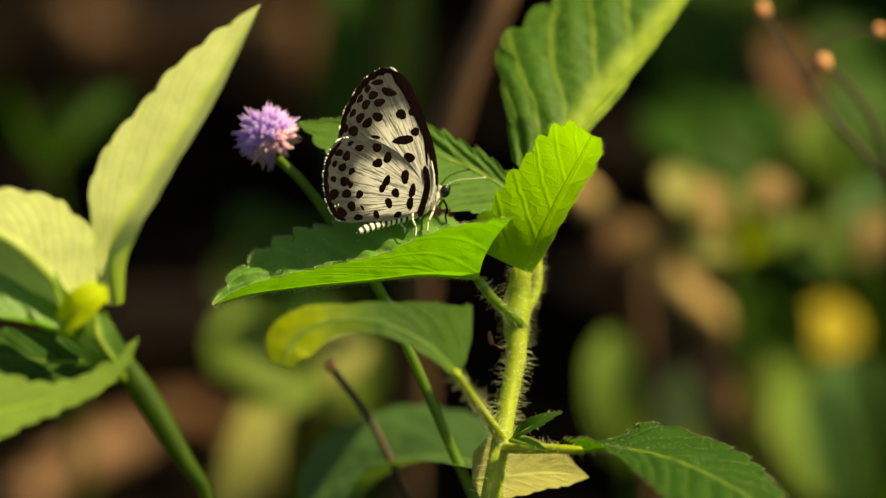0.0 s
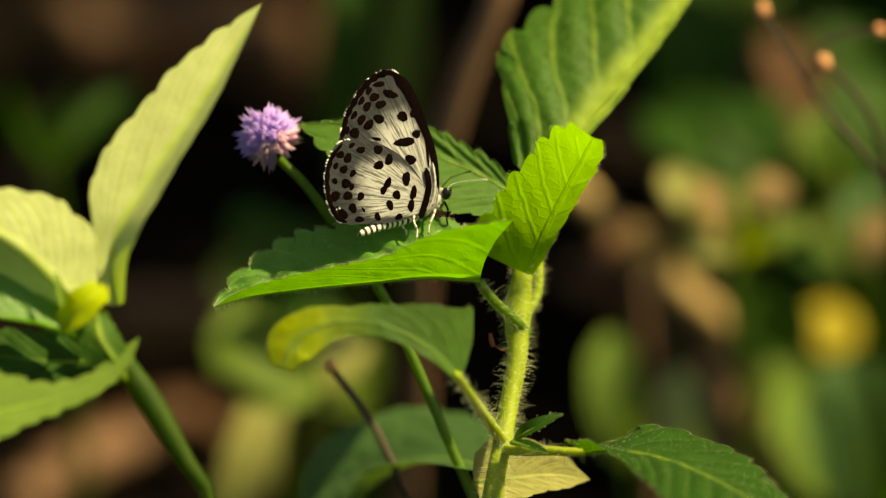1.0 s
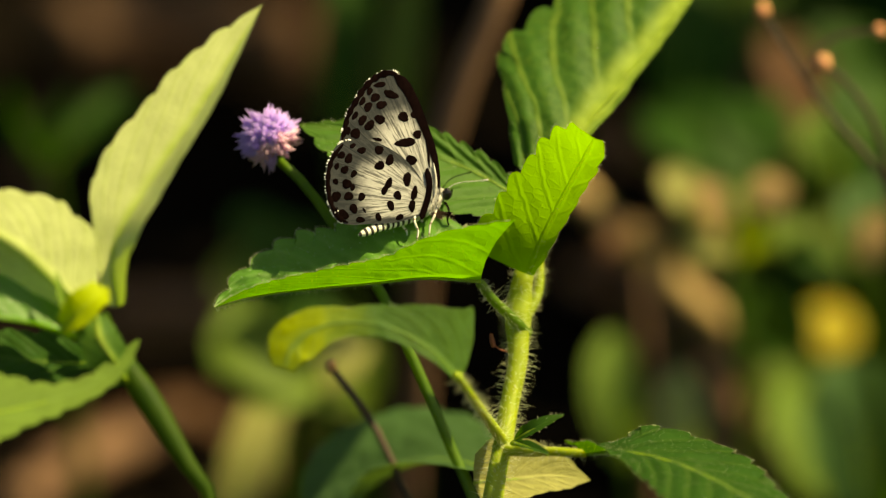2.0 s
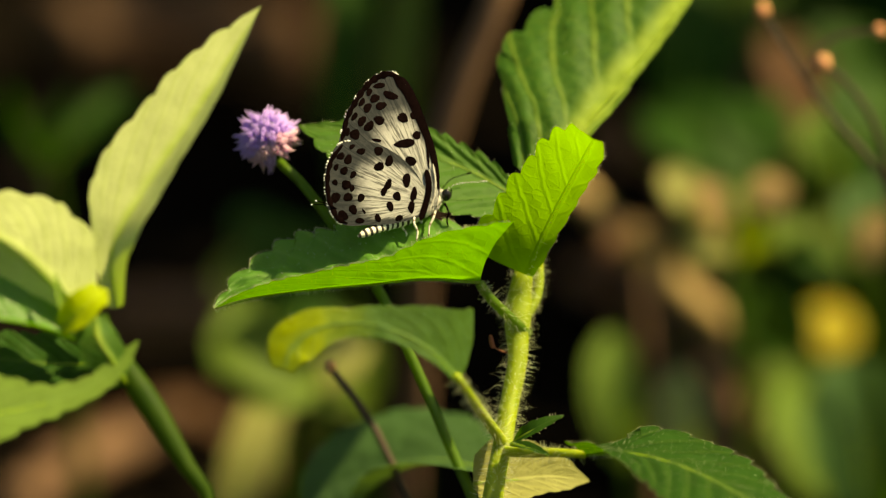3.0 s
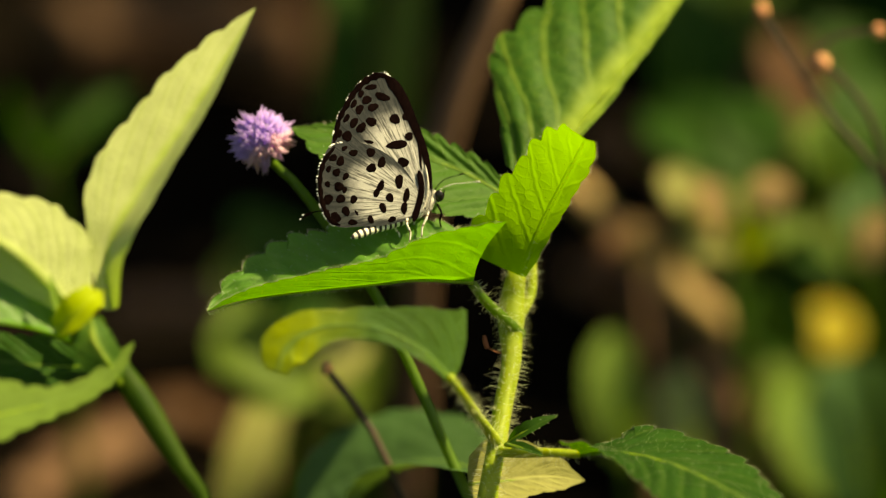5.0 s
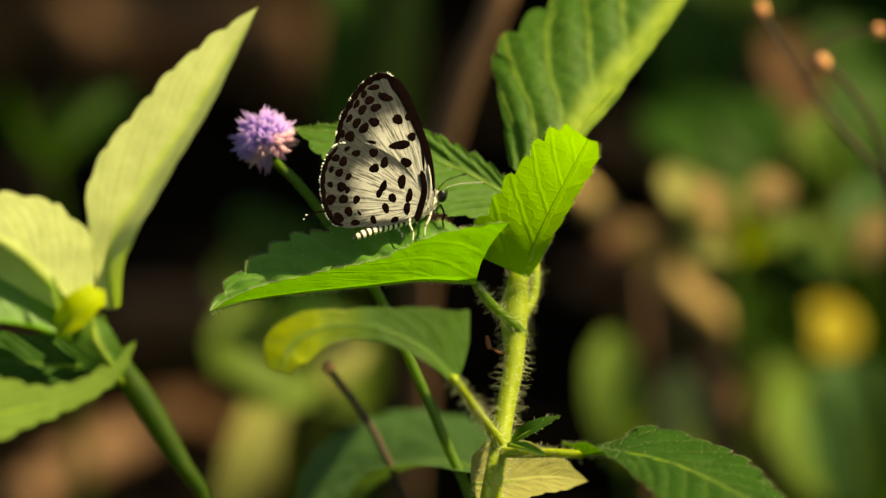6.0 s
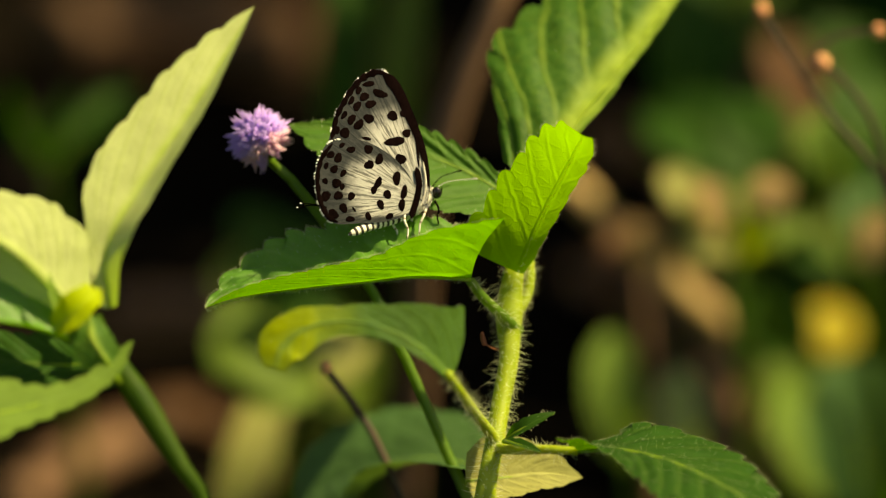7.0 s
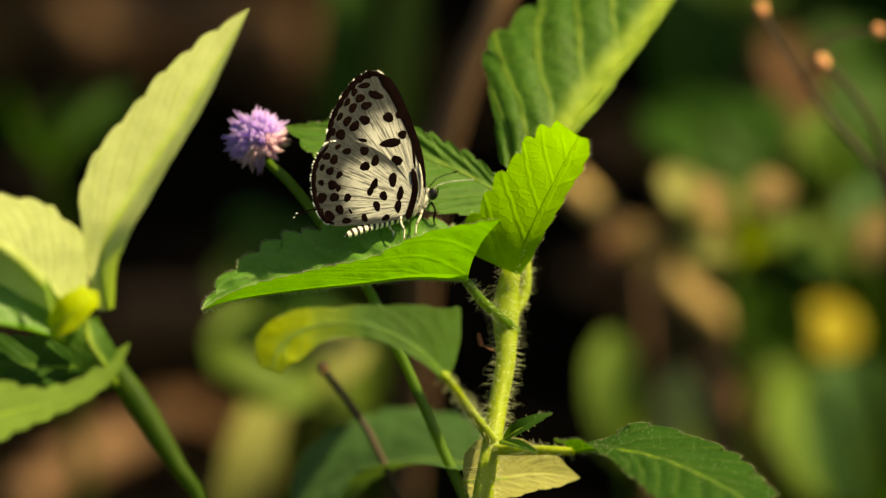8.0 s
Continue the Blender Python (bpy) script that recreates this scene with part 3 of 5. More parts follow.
    tube(bm, [V(5.1, 5.2, 117.2), V(4.9, 5.4, 117.9), V(4.8, 5.6, 118.5)], 0.3, 0.22, 12, 8, lambda u: 0.35 + 0.65 * math.sin(math.pi * (0.15 + 0.7 * u)))
    part("withered_bud", bm, BEAD_DULL, root, "withered red-brown bud")
    # the yellowing leaf low behind the stem
    blade(root, [V(3.1, 0.2, 104.2), V(6.7, 1.2, 104.1), V(10.8, 2.3, 104.1), V(15.2, 3.1, 103.3)], (0, -0.8, 0.6),
          ([(0, 3.0), (0.2, 5), (0.5, 3.8), (0.8, 1.8), (1, 0)], [(0, 2.2), (0.2, 2.6), (0.5, 2.2), (0.8, 1.4), (1, 0)]),
          ([(0, 8), (1, 8)], [(0, 20), (1, 20)]), LEAF_STRAW, teeth=(7, 7), depth=(0.15, 0.15), pucker=0.12, seed=23, label="yellowing leaf")
    return root


perch = perch_plant()

# ---- the butterfly ----
YAW = radians(24)
SLIM = 0.863
WX = ACROSS * math.cos(YAW) + AWAY * math.sin(YAW)
WY = RISE
WN = WX.cross(WY)
LEAN = WN.dot(ACROSS) / (WX.dot(ACROSS) * SLIM)
WING_AT = V(-4.8, 6.7, 130.1)
ROOT2 = Vector((4.9, 2.16))


def on_wing(x, y, z):
    return WING_AT + (WX * x * SLIM + WY * y + WN * z) * MM


def lift(x, y, layer):
    """How far a wing stands off the middle plane: apart at the root, close at the margin."""
    d = (Vector((x, y)) - ROOT2).length
    return layer * (0.35 + 0.55 * math.exp(-d / 5)) + 0.25 * math.sin(min(1, d / 13) * math.pi)


def on_layer(x, y, layer, z=0.0):
    """A point of a wing's face; the near wing stands in front of the middle plane."""
    h = lift(x, y, layer)
    return on_wing(x - (h * LEAN if layer > 0 else 0.0), y, h + z)


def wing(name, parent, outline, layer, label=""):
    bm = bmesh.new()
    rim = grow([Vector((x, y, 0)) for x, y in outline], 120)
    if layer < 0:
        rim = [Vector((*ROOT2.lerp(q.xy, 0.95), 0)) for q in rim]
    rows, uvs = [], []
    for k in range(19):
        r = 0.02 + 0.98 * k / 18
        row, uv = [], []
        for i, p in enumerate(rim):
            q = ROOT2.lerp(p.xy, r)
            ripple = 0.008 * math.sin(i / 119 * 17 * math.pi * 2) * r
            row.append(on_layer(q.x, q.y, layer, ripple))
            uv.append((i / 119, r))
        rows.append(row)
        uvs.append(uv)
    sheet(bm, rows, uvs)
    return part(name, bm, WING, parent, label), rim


def spot(parent, x, y, rx, ry, turn, layer, name="spot"):
    """A dark patch of scales, a little proud of the wing."""
    rng = random.Random(int(x * 977 + y * 131) + 7)
    bm = bmesh.new()
    ca, sa = math.cos(turn), math.sin(turn)
    rings = []
    ph = [rng.uniform(0, 6.28) for _ in range(3)]
    for k, (f, h) in enumerate(((1.0, 0.004), (0.9, 0.03), (0.5, 0.04))):
        ring = []
        for i in range(22):
            a = 2 * math.pi * i / 22
            wob = 1 + 0.10 * math.sin(2 * a + ph[0]) + 0.07 * math.sin(3 * a + ph[1]) + 0.04 * math.sin(7 * a + ph[2])
            px, py = rx * f * wob * math.cos(a), ry * f * wob * math.sin(a)
            qx, qy = x + (px * ca - py * sa) / (math.cos(YAW) * SLIM), y + px * sa + py * ca
            ring.append(bm.verts.new(on_layer(qx, qy, layer, h * 0.5 + 0.03)))
        rings.append(ring)
    for a, b in zip(rings, rings[1:]):
        for i in range(22):
            bm.faces.new((a[i], a[(i + 1) % 22], b[(i + 1) % 22], b[i]))
    bm.faces.new(rings[-1])
    return part(name, bm, BLACK, parent)


def band(name, parent, points, w0, w1, layer, mat, lobes=0, proud=0.06):
    """A ribbon of scales along a line on the wing; w0 and w1: half widths, mm."""
    bm = bmesh.new()
    line = grow([Vector((x, y, 0)) for x, y in points], 60)
    rows, uvs = [], []
    for i, p in enumerate(line):
        d = (line[min(i + 1, 59)] - line[max(i - 1, 0)]).normalized()
        s = Vector((-d.y, d.x, 0))
        u = i / 59
        w = (w0 + (w1 - w0) * u) * (1 + (0.25 * math.sin(u * lobes * 6.283) if lobes else 0)) * min(1, 0.3 + 8 * u, 0.3 + 8 * (1 - u))
        row = []
        for f, h in ((-1, 0.0), (-0.8, proud * 0.5), (0, proud * 0.6), (0.8, proud * 0.5), (1, 0.0)):
            q = p + Vector((s.x / (math.cos(YAW) * SLIM), s.y, 0)) * w * f
            row.append(on_layer(q.x, q.y, layer, h + 0.05))
        rows.append(row)
        uvs.append([(u, k / 4) for k in range(5)])
    sheet(bm, rows, uvs)
    return part(name, bm, mat, parent)


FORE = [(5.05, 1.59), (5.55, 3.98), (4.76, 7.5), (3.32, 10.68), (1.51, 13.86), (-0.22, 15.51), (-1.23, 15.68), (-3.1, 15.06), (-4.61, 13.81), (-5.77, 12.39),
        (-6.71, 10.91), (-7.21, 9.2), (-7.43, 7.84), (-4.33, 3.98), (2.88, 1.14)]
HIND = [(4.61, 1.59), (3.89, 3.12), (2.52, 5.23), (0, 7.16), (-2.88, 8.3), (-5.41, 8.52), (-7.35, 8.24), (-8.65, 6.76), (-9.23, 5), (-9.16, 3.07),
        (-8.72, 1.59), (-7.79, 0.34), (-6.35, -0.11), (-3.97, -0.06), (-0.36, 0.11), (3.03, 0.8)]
# spots: place, half sizes (mm), turn (degrees)
FORE_SPOTS = [(-2.88, 12.84, 0.55, 0.42, 10), (-4.54, 12.44, 0.3, 0.45, -30), (-3.82, 11.87, 0.42, 0.52, -20), (-2.09, 12.1, 0.55, 0.45, 15),
              (-0.87, 13.18, 0.85, 0.40, -12), (-2.31, 10.62, 0.56, 0.5, 10), (-4.54, 10.51, 0.42, 0.55, -25), (-3.61, 10, 0.42, 0.66, -30),
              (-5.48, 10.97, 0.26, 0.5, -25), (-6.35, 9.43, 0.27, 0.42, -10), (-5.41, 9.15, 0.48, 0.62, -5), (0.72, 10.91, 0.6, 0.5, 0),
              (1.01, 8.3, 1.1, 0.48, 14), (2.52, 9.15, 0.5, 0.42, 10), (2.38, 11.19, 0.7, 0.38, 0), (1.73, 6.48, 0.55, 0.62, 20),
              (-2.31, 14.15, 0.62, 0.3, 5), (-3.61, 13.47, 0.32, 0.38, -20), (-2.6, 8.58, 0.5, 0.18, -15)]
HIND_SPOTS = [(-2.38, 7.5, 0.52, 0.44, -10), (-4.61, 7.44, 0.46, 0.36, 25), (-5.77, 7.9, 0.34, 0.24, 25), (-7.21, 6.93, 0.36, 0.46, -35), (-6.27, 6.59, 0.42, 0.52, -35),
              (-7.79, 5.8, 0.22, 0.42, -20), (-6.78, 5.45, 0.38, 0.46, -10), (-5.62, 5.06, 0.27, 0.46, -25), (-7.93, 4.26, 0.28, 0.34, 0), (-6.49, 4.03, 0.55, 0.46, 0),
              (-5.77, 3.69, 0.24, 0.4, 0), (-7.86, 2.73, 0.5, 0.55, 10), (-6.27, 2.78, 0.45, 0.5, -10), (-4.61, 2.73, 0.36, 0.46, 0), (-5.62, 1.53, 0.42, 0.52, 0)]
HIND_SPOTS += [(-6.92, 0.91, 0.6, 0.48, -20), (-4.76, 0.4, 0.5, 0.3, -10), (-2.45, 0.68, 0.3, 0.46, 10), (0.29, 0.68, 0.42, 0.32, 10), (-0.87, 1.87, 0.38, 0.52, 25),
               (0, 2.9, 0.45, 0.46, 0), (-1.15, 4.09, 0.36, 0.62, -32), (-1.66, 3.41, 0.34, 0.5, -32), (1.23, 4.55, 0.46, 0.72, -10), (-2.31, 5.91, 0.5, 0.5, 0),
               (-1.01, 6.48, 0.42, 0.6, -28), (2.16, 3.12, 0.36, 0.75, -6), (1.87, 1.82, 0.33, 0.72, -10), (-4.25, 1.36, 0.12, 0.3, 30)]


def butterfly():
    root = thing("butterfly", V(-2.2, 0.1, 131.7), "small white butterfly with black spots, wings closed, on a leaf", "butterfly")
    for layer in (-1, 1):
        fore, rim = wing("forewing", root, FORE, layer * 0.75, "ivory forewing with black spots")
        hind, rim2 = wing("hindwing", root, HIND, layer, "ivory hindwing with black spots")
        if layer < 0:
            continue
        for x, y, rx, ry, a in FORE_SPOTS:
            spot(fore, x, y, rx * 0.95, ry * 0.95, radians(a), 0.75)
        for x, y, rx, ry, a in HIND_SPOTS:
            spot(hind, x, y, rx * 0.95, ry * 0.95, radians(a), 1)
        band("costal_margin", fore, [(5.34, 3.69), (4.61, 7.27), (3.03, 10.68), (1.23, 13.75), (-0.43, 15.28)], 0.26, 0.60, 0.75, BLACK)
        band("outer_margin", fore, [(-0.29, 15.28), (-1.44, 15.34), (-3.1, 14.72), (-4.47, 13.58), (-5.48, 12.27), (-6.42, 10.8), (-6.92, 9.09), (-7.21, 8.18)], 0.34, 0.2, 0.75, BLACK, 9)
        band("dark_streak", fore, [(1.59, 13.35), (2.96, 11.08), (3.75, 8.52), (4.11, 5.68)], 0.13, 0.12, 0.75, BLACK)
        band("dark_streak", hind, [(3.75, 5.68), (4.11, 3.98), (3.89, 2.73), (3.03, 0.45)], 0.30, 0.34, 1, BLACK)
        band("pale_streak", hind, [(4.61, 6.25), (4.98, 4.26), (4.76, 2.73), (3.89, 1.14)], 0.09, 0.10, 1, FUR)
        band("outer_margin", hind, [(-6.99, 8.07), (-8.29, 6.65), (-8.87, 5), (-8.8, 3.12), (-8.29, 1.65), (-7.5, 0.57), (-6.35, 0.11)], 0.2, 0.25, 1, BLACK, 8)
        # white fringe in short tufts
        for wingpart, line, lay, count in ((fore, rim[40:98], 0.75, 9), (hind, rim2[46:92], 1, 9)):
            for k in range(count):
                i = int(k * (len(line) - 5) / count)
                bm = bmesh.new()
                rng = random.Random(k)
                for j in range(5):
                    p = line[i + j // 2].xy.lerp(line[i + j // 2 + 1].xy, rng.random())
                    out = (p - Vector((-1.8, 5.68))).normalized()
                    hair(bm, on_layer(p.x - out.x * 0.1, p.y - out.y * 0.1, lay), WX * out.x + WY * out.y, 0.26, 0.085, WN * 0.2)
                part("fringe", bm, FRINGE, wingpart)
    # body
    bm = bmesh.new()
    tube(bm, [on_wing(2.52, 0.91, -0.4), on_wing(0, 0.23, -0.3), on_wing(-2.88, -0.45, 0.2), on_wing(-5.19, -1.19, 0.4)], 0.66, 0.42, 60, 14,
         lambda u: min(1, 0.3 + 6 * (1 - u)) * (1 + 0.05 * math.cos(u * 40)))
    part("abdomen", bm, BELLY, root, "abdomen banded black and white")
    bm = bmesh.new()
    tube(bm, [on_wing(2.02, 0.91, -0.2), on_wing(3.75, 1.82, -0.2), on_wing(5.48, 2.84, -0.2)], 1.05, 0.75, 16, 14, lambda u: 0.5 + 0.5 * math.sin(math.pi * (0.12 + 0.76 * u)))
    thorax = part("thorax", bm, FUR, root, "pale furry thorax")
    rng = random.Random(4)
    bm = bmesh.new()
    for _ in range(200):
        u = 0.55 + 0.45 * rng.random()
        p = on_wing(2.02, 0.91, 0).lerp(on_wing(5.48, 2.84, 0), u)
        a = rng.uniform(0, 6.28)
        out = WN * math.cos(a) + WY * math.sin(a)
        hair(bm, p + out * 0.9 * MM, out - WX * 0.5, rng.uniform(0.3, 0.7), 0.025, -WX)
    part("fur", bm, FUR, thorax, kind="stuff")
    bm = bmesh.new()
    ball(bm, on_wing(5.84, 3.01, -0.2), 0.5, 0.5, 0.68)
    head = part("head", bm, FUR, root)
    for z in (0.35, -0.7):
        bm = bmesh.new()
        ball(bm, on_wing(6.2, 3.07, z), 0.5, 0.36, 0.66)
        part("eye", bm, EYE_BLACK, head, "glossy black eye")
    bm = bmesh.new()
    tube(bm, [on_wing(6.27, 2.56, 0), on_wing(6.85, 2.84, 0), on_wing(7.07, 3.69, 0)], 0.16, 0.06, 10, 6)
    part("palp", bm, BLACK, head)
    for pts, z in (((6.06, 3.64), (7.21, 4.66), (8.65, 5.11), (9.95, 5.4)), -0.6), (((6.27, 3.64), (7.57, 4.2), (9.73, 4.43), (11.54, 4.55)), 0.3):
        bm = bmesh.new()
        tube(bm, [on_wing(x, y, z) for x, y in pts], 0.034 if z > 0 else 0.05, 0.034 if z > 0 else 0.05, 60, 6, lambda u: 1 + 1.4 * max(0, (u - 0.82) / 0.18) * (1 if u < 0.985 else 0.5))
        part("antenna", bm, FEELER if z > 0 else BLACK, head, "thin clubbed antenna")
    legs = (((2.02, 1.02), (1.59, 0.11), (1.95, -0.68), (1.8, -1.59), 0.9), ((1.44, 0.57), (1.15, -0.23), (1.66, -0.8), (1.73, -1.36), -0.6),
            ((4.9, 1.82), (4.33, 0.85), (3.75, -0.11), (3.61, -1.14), 0.6), ((4.61, 1.59), (3.75, 0.57), (3.89, -0.23), (4.11, -0.91), -0.8))
    for a, b, c, d, z in legs:
        bm = bmesh.new()
        tube(bm, [on_wing(*a, z * 0.5), on_wing(*b, z * 1.4), on_wing(*c, z * 1.5), on_wing(*d, z * 1.6)], 0.16, 0.09, 24, 7)
        part("leg", bm, LEG, root, "pale banded leg")
    bm = bmesh.new()
    tube(bm, [on_wing(6.06, 2.27, 0.2), on_wing(6.35, 1.36, 0.6), on_wing(6.2, 0.57, 0.5), on_wing(6.42, -0.11, 0.4)], 0.12, 0.08, 20, 7)
    part("leg", bm, BLACK, root, "dark foreleg")
    # two hair-thin tails that the insect twitches
    made = []
    for z, turn in ((0.4, 0.0), (-0.5, 0.12)):
        tail = new("tail")
        bm = bmesh.new()
        tube(bm, [Vector((0, 0, 0)), (WX * -1.3 + WY * (0.25 + turn)) * MM, (WX * -2.9 + WY * 0.3) * MM], 0.07, 0.05, 20, 6)
        data = bpy.data.meshes.new("tail")
        bm.to_mesh(data)
        bm.free()
        data.materials.append(BLACK)
        bpy.data.objects.remove(tail)
        tail = new("tail", data)
        tail.parent = root
        tail.location = on_wing(-7.93, 1.59, z) - root.location
        bm = bmesh.new()
        ball(bm, (WX * -2.95 + WY * 0.3) * MM, 0.12, 0.08, 0.08, seg=8, rings=6)
        data = bpy.data.meshes.new("tail_tip")
        bm.to_mesh(data)
        bm.free()
        data.materials.append(FRINGE)
        tip = new("tail_tip", data)
        tip.parent = tail
        tagged(tip, "white tail tip")
        tagged(tail, "hair-thin dark tail")
        made.append(tail)
    return root, made


fly, tails = butterfly()


# ---- the lilac flower ----
def flower_plant():
    root = thing("flowering_weed", V(7, 233.5, 0), "lilac fluffy flower head on a thin green stalk", "flower")
    bm = bmesh.new()
    foot = root.location.copy()
    foot = Vector((V(6.9, -0, 79.1))[:])
    line = tube(bm, [Vector((foot.x, foot.y, -0.004)), V(3.9, 4.7, 97.6), V(1, 7.3, 104.8), V(-3.6, 10, 115.2), V(-6.8, 11.3, 121.6), V(-11.7, 13.7, 128.2), V(-14.6, 15, 131.8), V(-17.2, 15.9, 134.1)], 0.75, 0.5, 50, 10)
    part("stalk", bm, STEM_MID, root)
    centre = V(-18.1, 16.5, 136.1)
    axis = (centre - line[-2]).normalized()
    bm = bmesh.new()
    tube(bm, [line[-1], line[-1].lerp(centre, 0.35), line[-1].lerp(centre, 0.7), centre], 0.6, 1.3, 14, 14)
    part("calyx", bm, STEM_DARK, root, "green cup of bracts")
    bm = bmesh.new()
    ball(bm, centre + axis * 0.3 * MM, 2.35, 2.35, 2.25, seg=18, rings=12)
    part("flower_core", bm, PETAL, root)
    rng = random.Random(9)
    a = axis.orthogonal().normalized()
    b = axis.cross(a)
    for k in range(52):
        # florets in a dome, each a tuft of fine threads
        f = (k + 0.5) / 52
        polar = math.acos(1 - 1.85 * f)
        az = k * 2.39996
        way = (axis * math.cos(polar) + (a * math.cos(az) + b * math.sin(az)) * math.sin(polar)).normalized()
        bm = bmesh.new()
        root_p = centre + way * 0.9 * MM
        heart = bm.verts.new(root_p)
        for _ in range(7):
            w = (way + Vector((rng.uniform(-1, 1), rng.uniform(-1, 1), rng.uniform(-1, 1))) * 0.34).normalized()
            thread(bm, heart, w, rng.uniform(1.9, 2.8), 0.4, Vector((rng.uniform(-1, 1), rng.uniform(-1, 1), rng.uniform(-1, 1))) * 0.6)
        part("floret", bm, PETAL_PINK if polar > 1.75 and rng.random() < 0.7 else PETAL, root)
    return root


flower = flower_plant()


# ---- the pale weed ----
def pale_plant():
    root = thing("weed_plant", V(-12, -25, 0), "pale sunlit weed with broad toothed leaves, swaying", "plant", "weeds")
    bm = bmesh.new()
    tube(bm, [Vector((-0.012, -0.03, -0.004)), V(-16, -27, 60), V(-22.5, -24.3, 112.8), V(-25, -23, 116.6), V(-27.8, -20.9, 120.8), V(-30.2, -19.2, 124), V(-32.5, -17.5, 127.1), V(-33.2, -16.3, 129)],
         0.64, 0.64, 50, 14, lambda u: 1 + 1.0 * math.exp(-((u - 0.93) / 0.05) ** 2))
    part("stem", bm, STEM_DARK, root)
    # the tall leaf
    blade(root, [V(-31.8, -15.1, 129.4), V(-32.3, -13.4, 134.1), V(-31.2, -12.4, 136.9), V(-29.5, -11, 139.3), V(-27.5, -9.4, 142.1), V(-24.1, -6.7, 146.6), V(-21, -4.1, 151), V(-17.8, -1.2, 155.9)], (0.25, -0.85, 0.4),
          ([(0, 0.8), (0.15, 1.6), (0.22, 3.4), (0.28, 4.9), (0.38, 5.2), (0.5, 5.0), (0.68, 4.1), (0.84, 2.7), (1, 0)], [(0, 1.4), (0.18, 3.8), (0.35, 3.2), (0.5, 2.8), (0.7, 2.0), (1, 0)]),
          ([(0, 4), (1, 4)], [(0, 62), (1, 62)]), LEAF_PALE, teeth=(10, 10), depth=(0.3, 0.1), curl=(-10, 10), pucker=0.03, seed=31, rib=0.12)
    # the broad leaf beside it, its lower half folded under
    blade(root, [V(-34.7, -17.3, 129.4), V(-36.8, -17.4, 131.8), V(-39.4, -17.5, 134.7), V(-42.5, -17.6, 137.3), V(-46.2, -17.9, 139.2)], (0.15, -0.75, 0.6),
          ([(0, 0.8), (0.2, 2.0), (0.6, 5.5), (1, 4)], [(0, 2.0), (0.15, 4.2), (0.35, 6.4), (0.55, 6.4), (0.8, 4.8), (1, 3)]),
          ([(0, -55), (1, -65)], [(0, 6), (1, 6)]), LEAF_PALE, teeth=(8, 8), depth=(0.2, 0.25), pucker=0.05, seed=32, rib=0.2, sweep=(0.1, 0.0))
    # a leaf under it, seen on edge
    blade(root, [V(-35.3, -17.1, 126.9), V(-37.7, -17.7, 128.1), V(-40.6, -18.4, 129.2), V(-44.8, -19.1, 130.1)], (0, -0.1, 1), ([(0, 1), (0.4, 3.5), (1, 3)], [(0, 1), (0.4, 4.5), (1, 4)]),
          ([(0, 25), (1, 25)], [(0, 45), (1, 45)]), LEAF, teeth=(8, 8), depth=(0.2, 0.2), pucker=0.12, seed=33)
    # young yellow leaves in the heart of the plant
    blade(root, [V(-36.7, -19.5, 128.9), V(-35.2, -20, 130.5), V(-33.8, -19.6, 131.8), V(-32.2, -18.2, 132.5)], (0.2, -0.6, 0.8), ([(0, 1.2), (0.4, 1.9), (0.8, 1.4), (1, 0)], [(0, 1.2), (0.4, 1.9), (0.8, 1.4), (1, 0)]),
          ([(0, 20), (1, 20)], [(0, 20), (1, 20)]), LEAF_LEMON, teeth=(5, 5), depth=(0.1, 0.1), pucker=0.08, seed=34, label="young yellow-green leaf")
    blade(root, [V(-34.7, -18.2, 126.8), V(-35.8, -18.2, 129.7), V(-36.8, -18.4, 132.1), V(-37.4, -17.6, 134.2)], (0.3, -0.8, 0.4), ([(0, 0.6), (0.4, 1.2), (1, 0)], [(0, 0.6), (0.4, 1.1), (1, 0)]),
          ([(0, 20), (1, 20)], [(0, 20), (1, 20)]), LEAF_SOFT, teeth=(5, 5), depth=(0.1, 0.1), pucker=0.08, seed=37, label="young yellow-green leaf")
    # bracts round the node
    blade(root, [V(-30.5, -20.4, 123.6), V(-31.8, -20.6, 126), V(-33.1, -19.9, 128), V(-33.5, -18.2, 129.7)], (0.1, -0.9, 0.3), ([(0, 1.6), (0.4, 2.4), (0.8, 2.0), (1, 0.6)], [(0, 1.2), (0.4, 1.9), (0.8, 1.8), (1, 0.6)]),
          ([(0, -20), (1, -10)], [(0, -20), (1, -10)]), LEAF_MATURE, teeth=(3, 3), depth=(0.05, 0.05), pucker=0.08, seed=38, label="green bract at the stem node")
    # the lower leaf that curls up at its tip
    blade(root, [V(-45.5, -26.3, 122.1), V(-41.3, -25, 122.6), V(-37.6, -23.8, 123.1), V(-34.4, -22.5, 123.8), V(-31.8, -20.9, 125.2), V(-29.3, -19, 127.6)], (0.1, -0.6, 0.8),
          ([(0, 5.0), (0.25, 3.6), (0.45, 1.6), (0.7, 1.0), (0.9, 0.7), (1, 0)], [(0, 4.0), (0.3, 2.4), (0.5, 1.6), (0.75, 1.3), (0.9, 0.9), (1, 0)]),
          ([(0, 10), (1, 10)], [(0, 10), (1, 10)]), LEAF_SOFT, teeth=(9, 9), depth=(0.35, 0.35), pucker=0.15, seed=35, sweep=(0, 0))
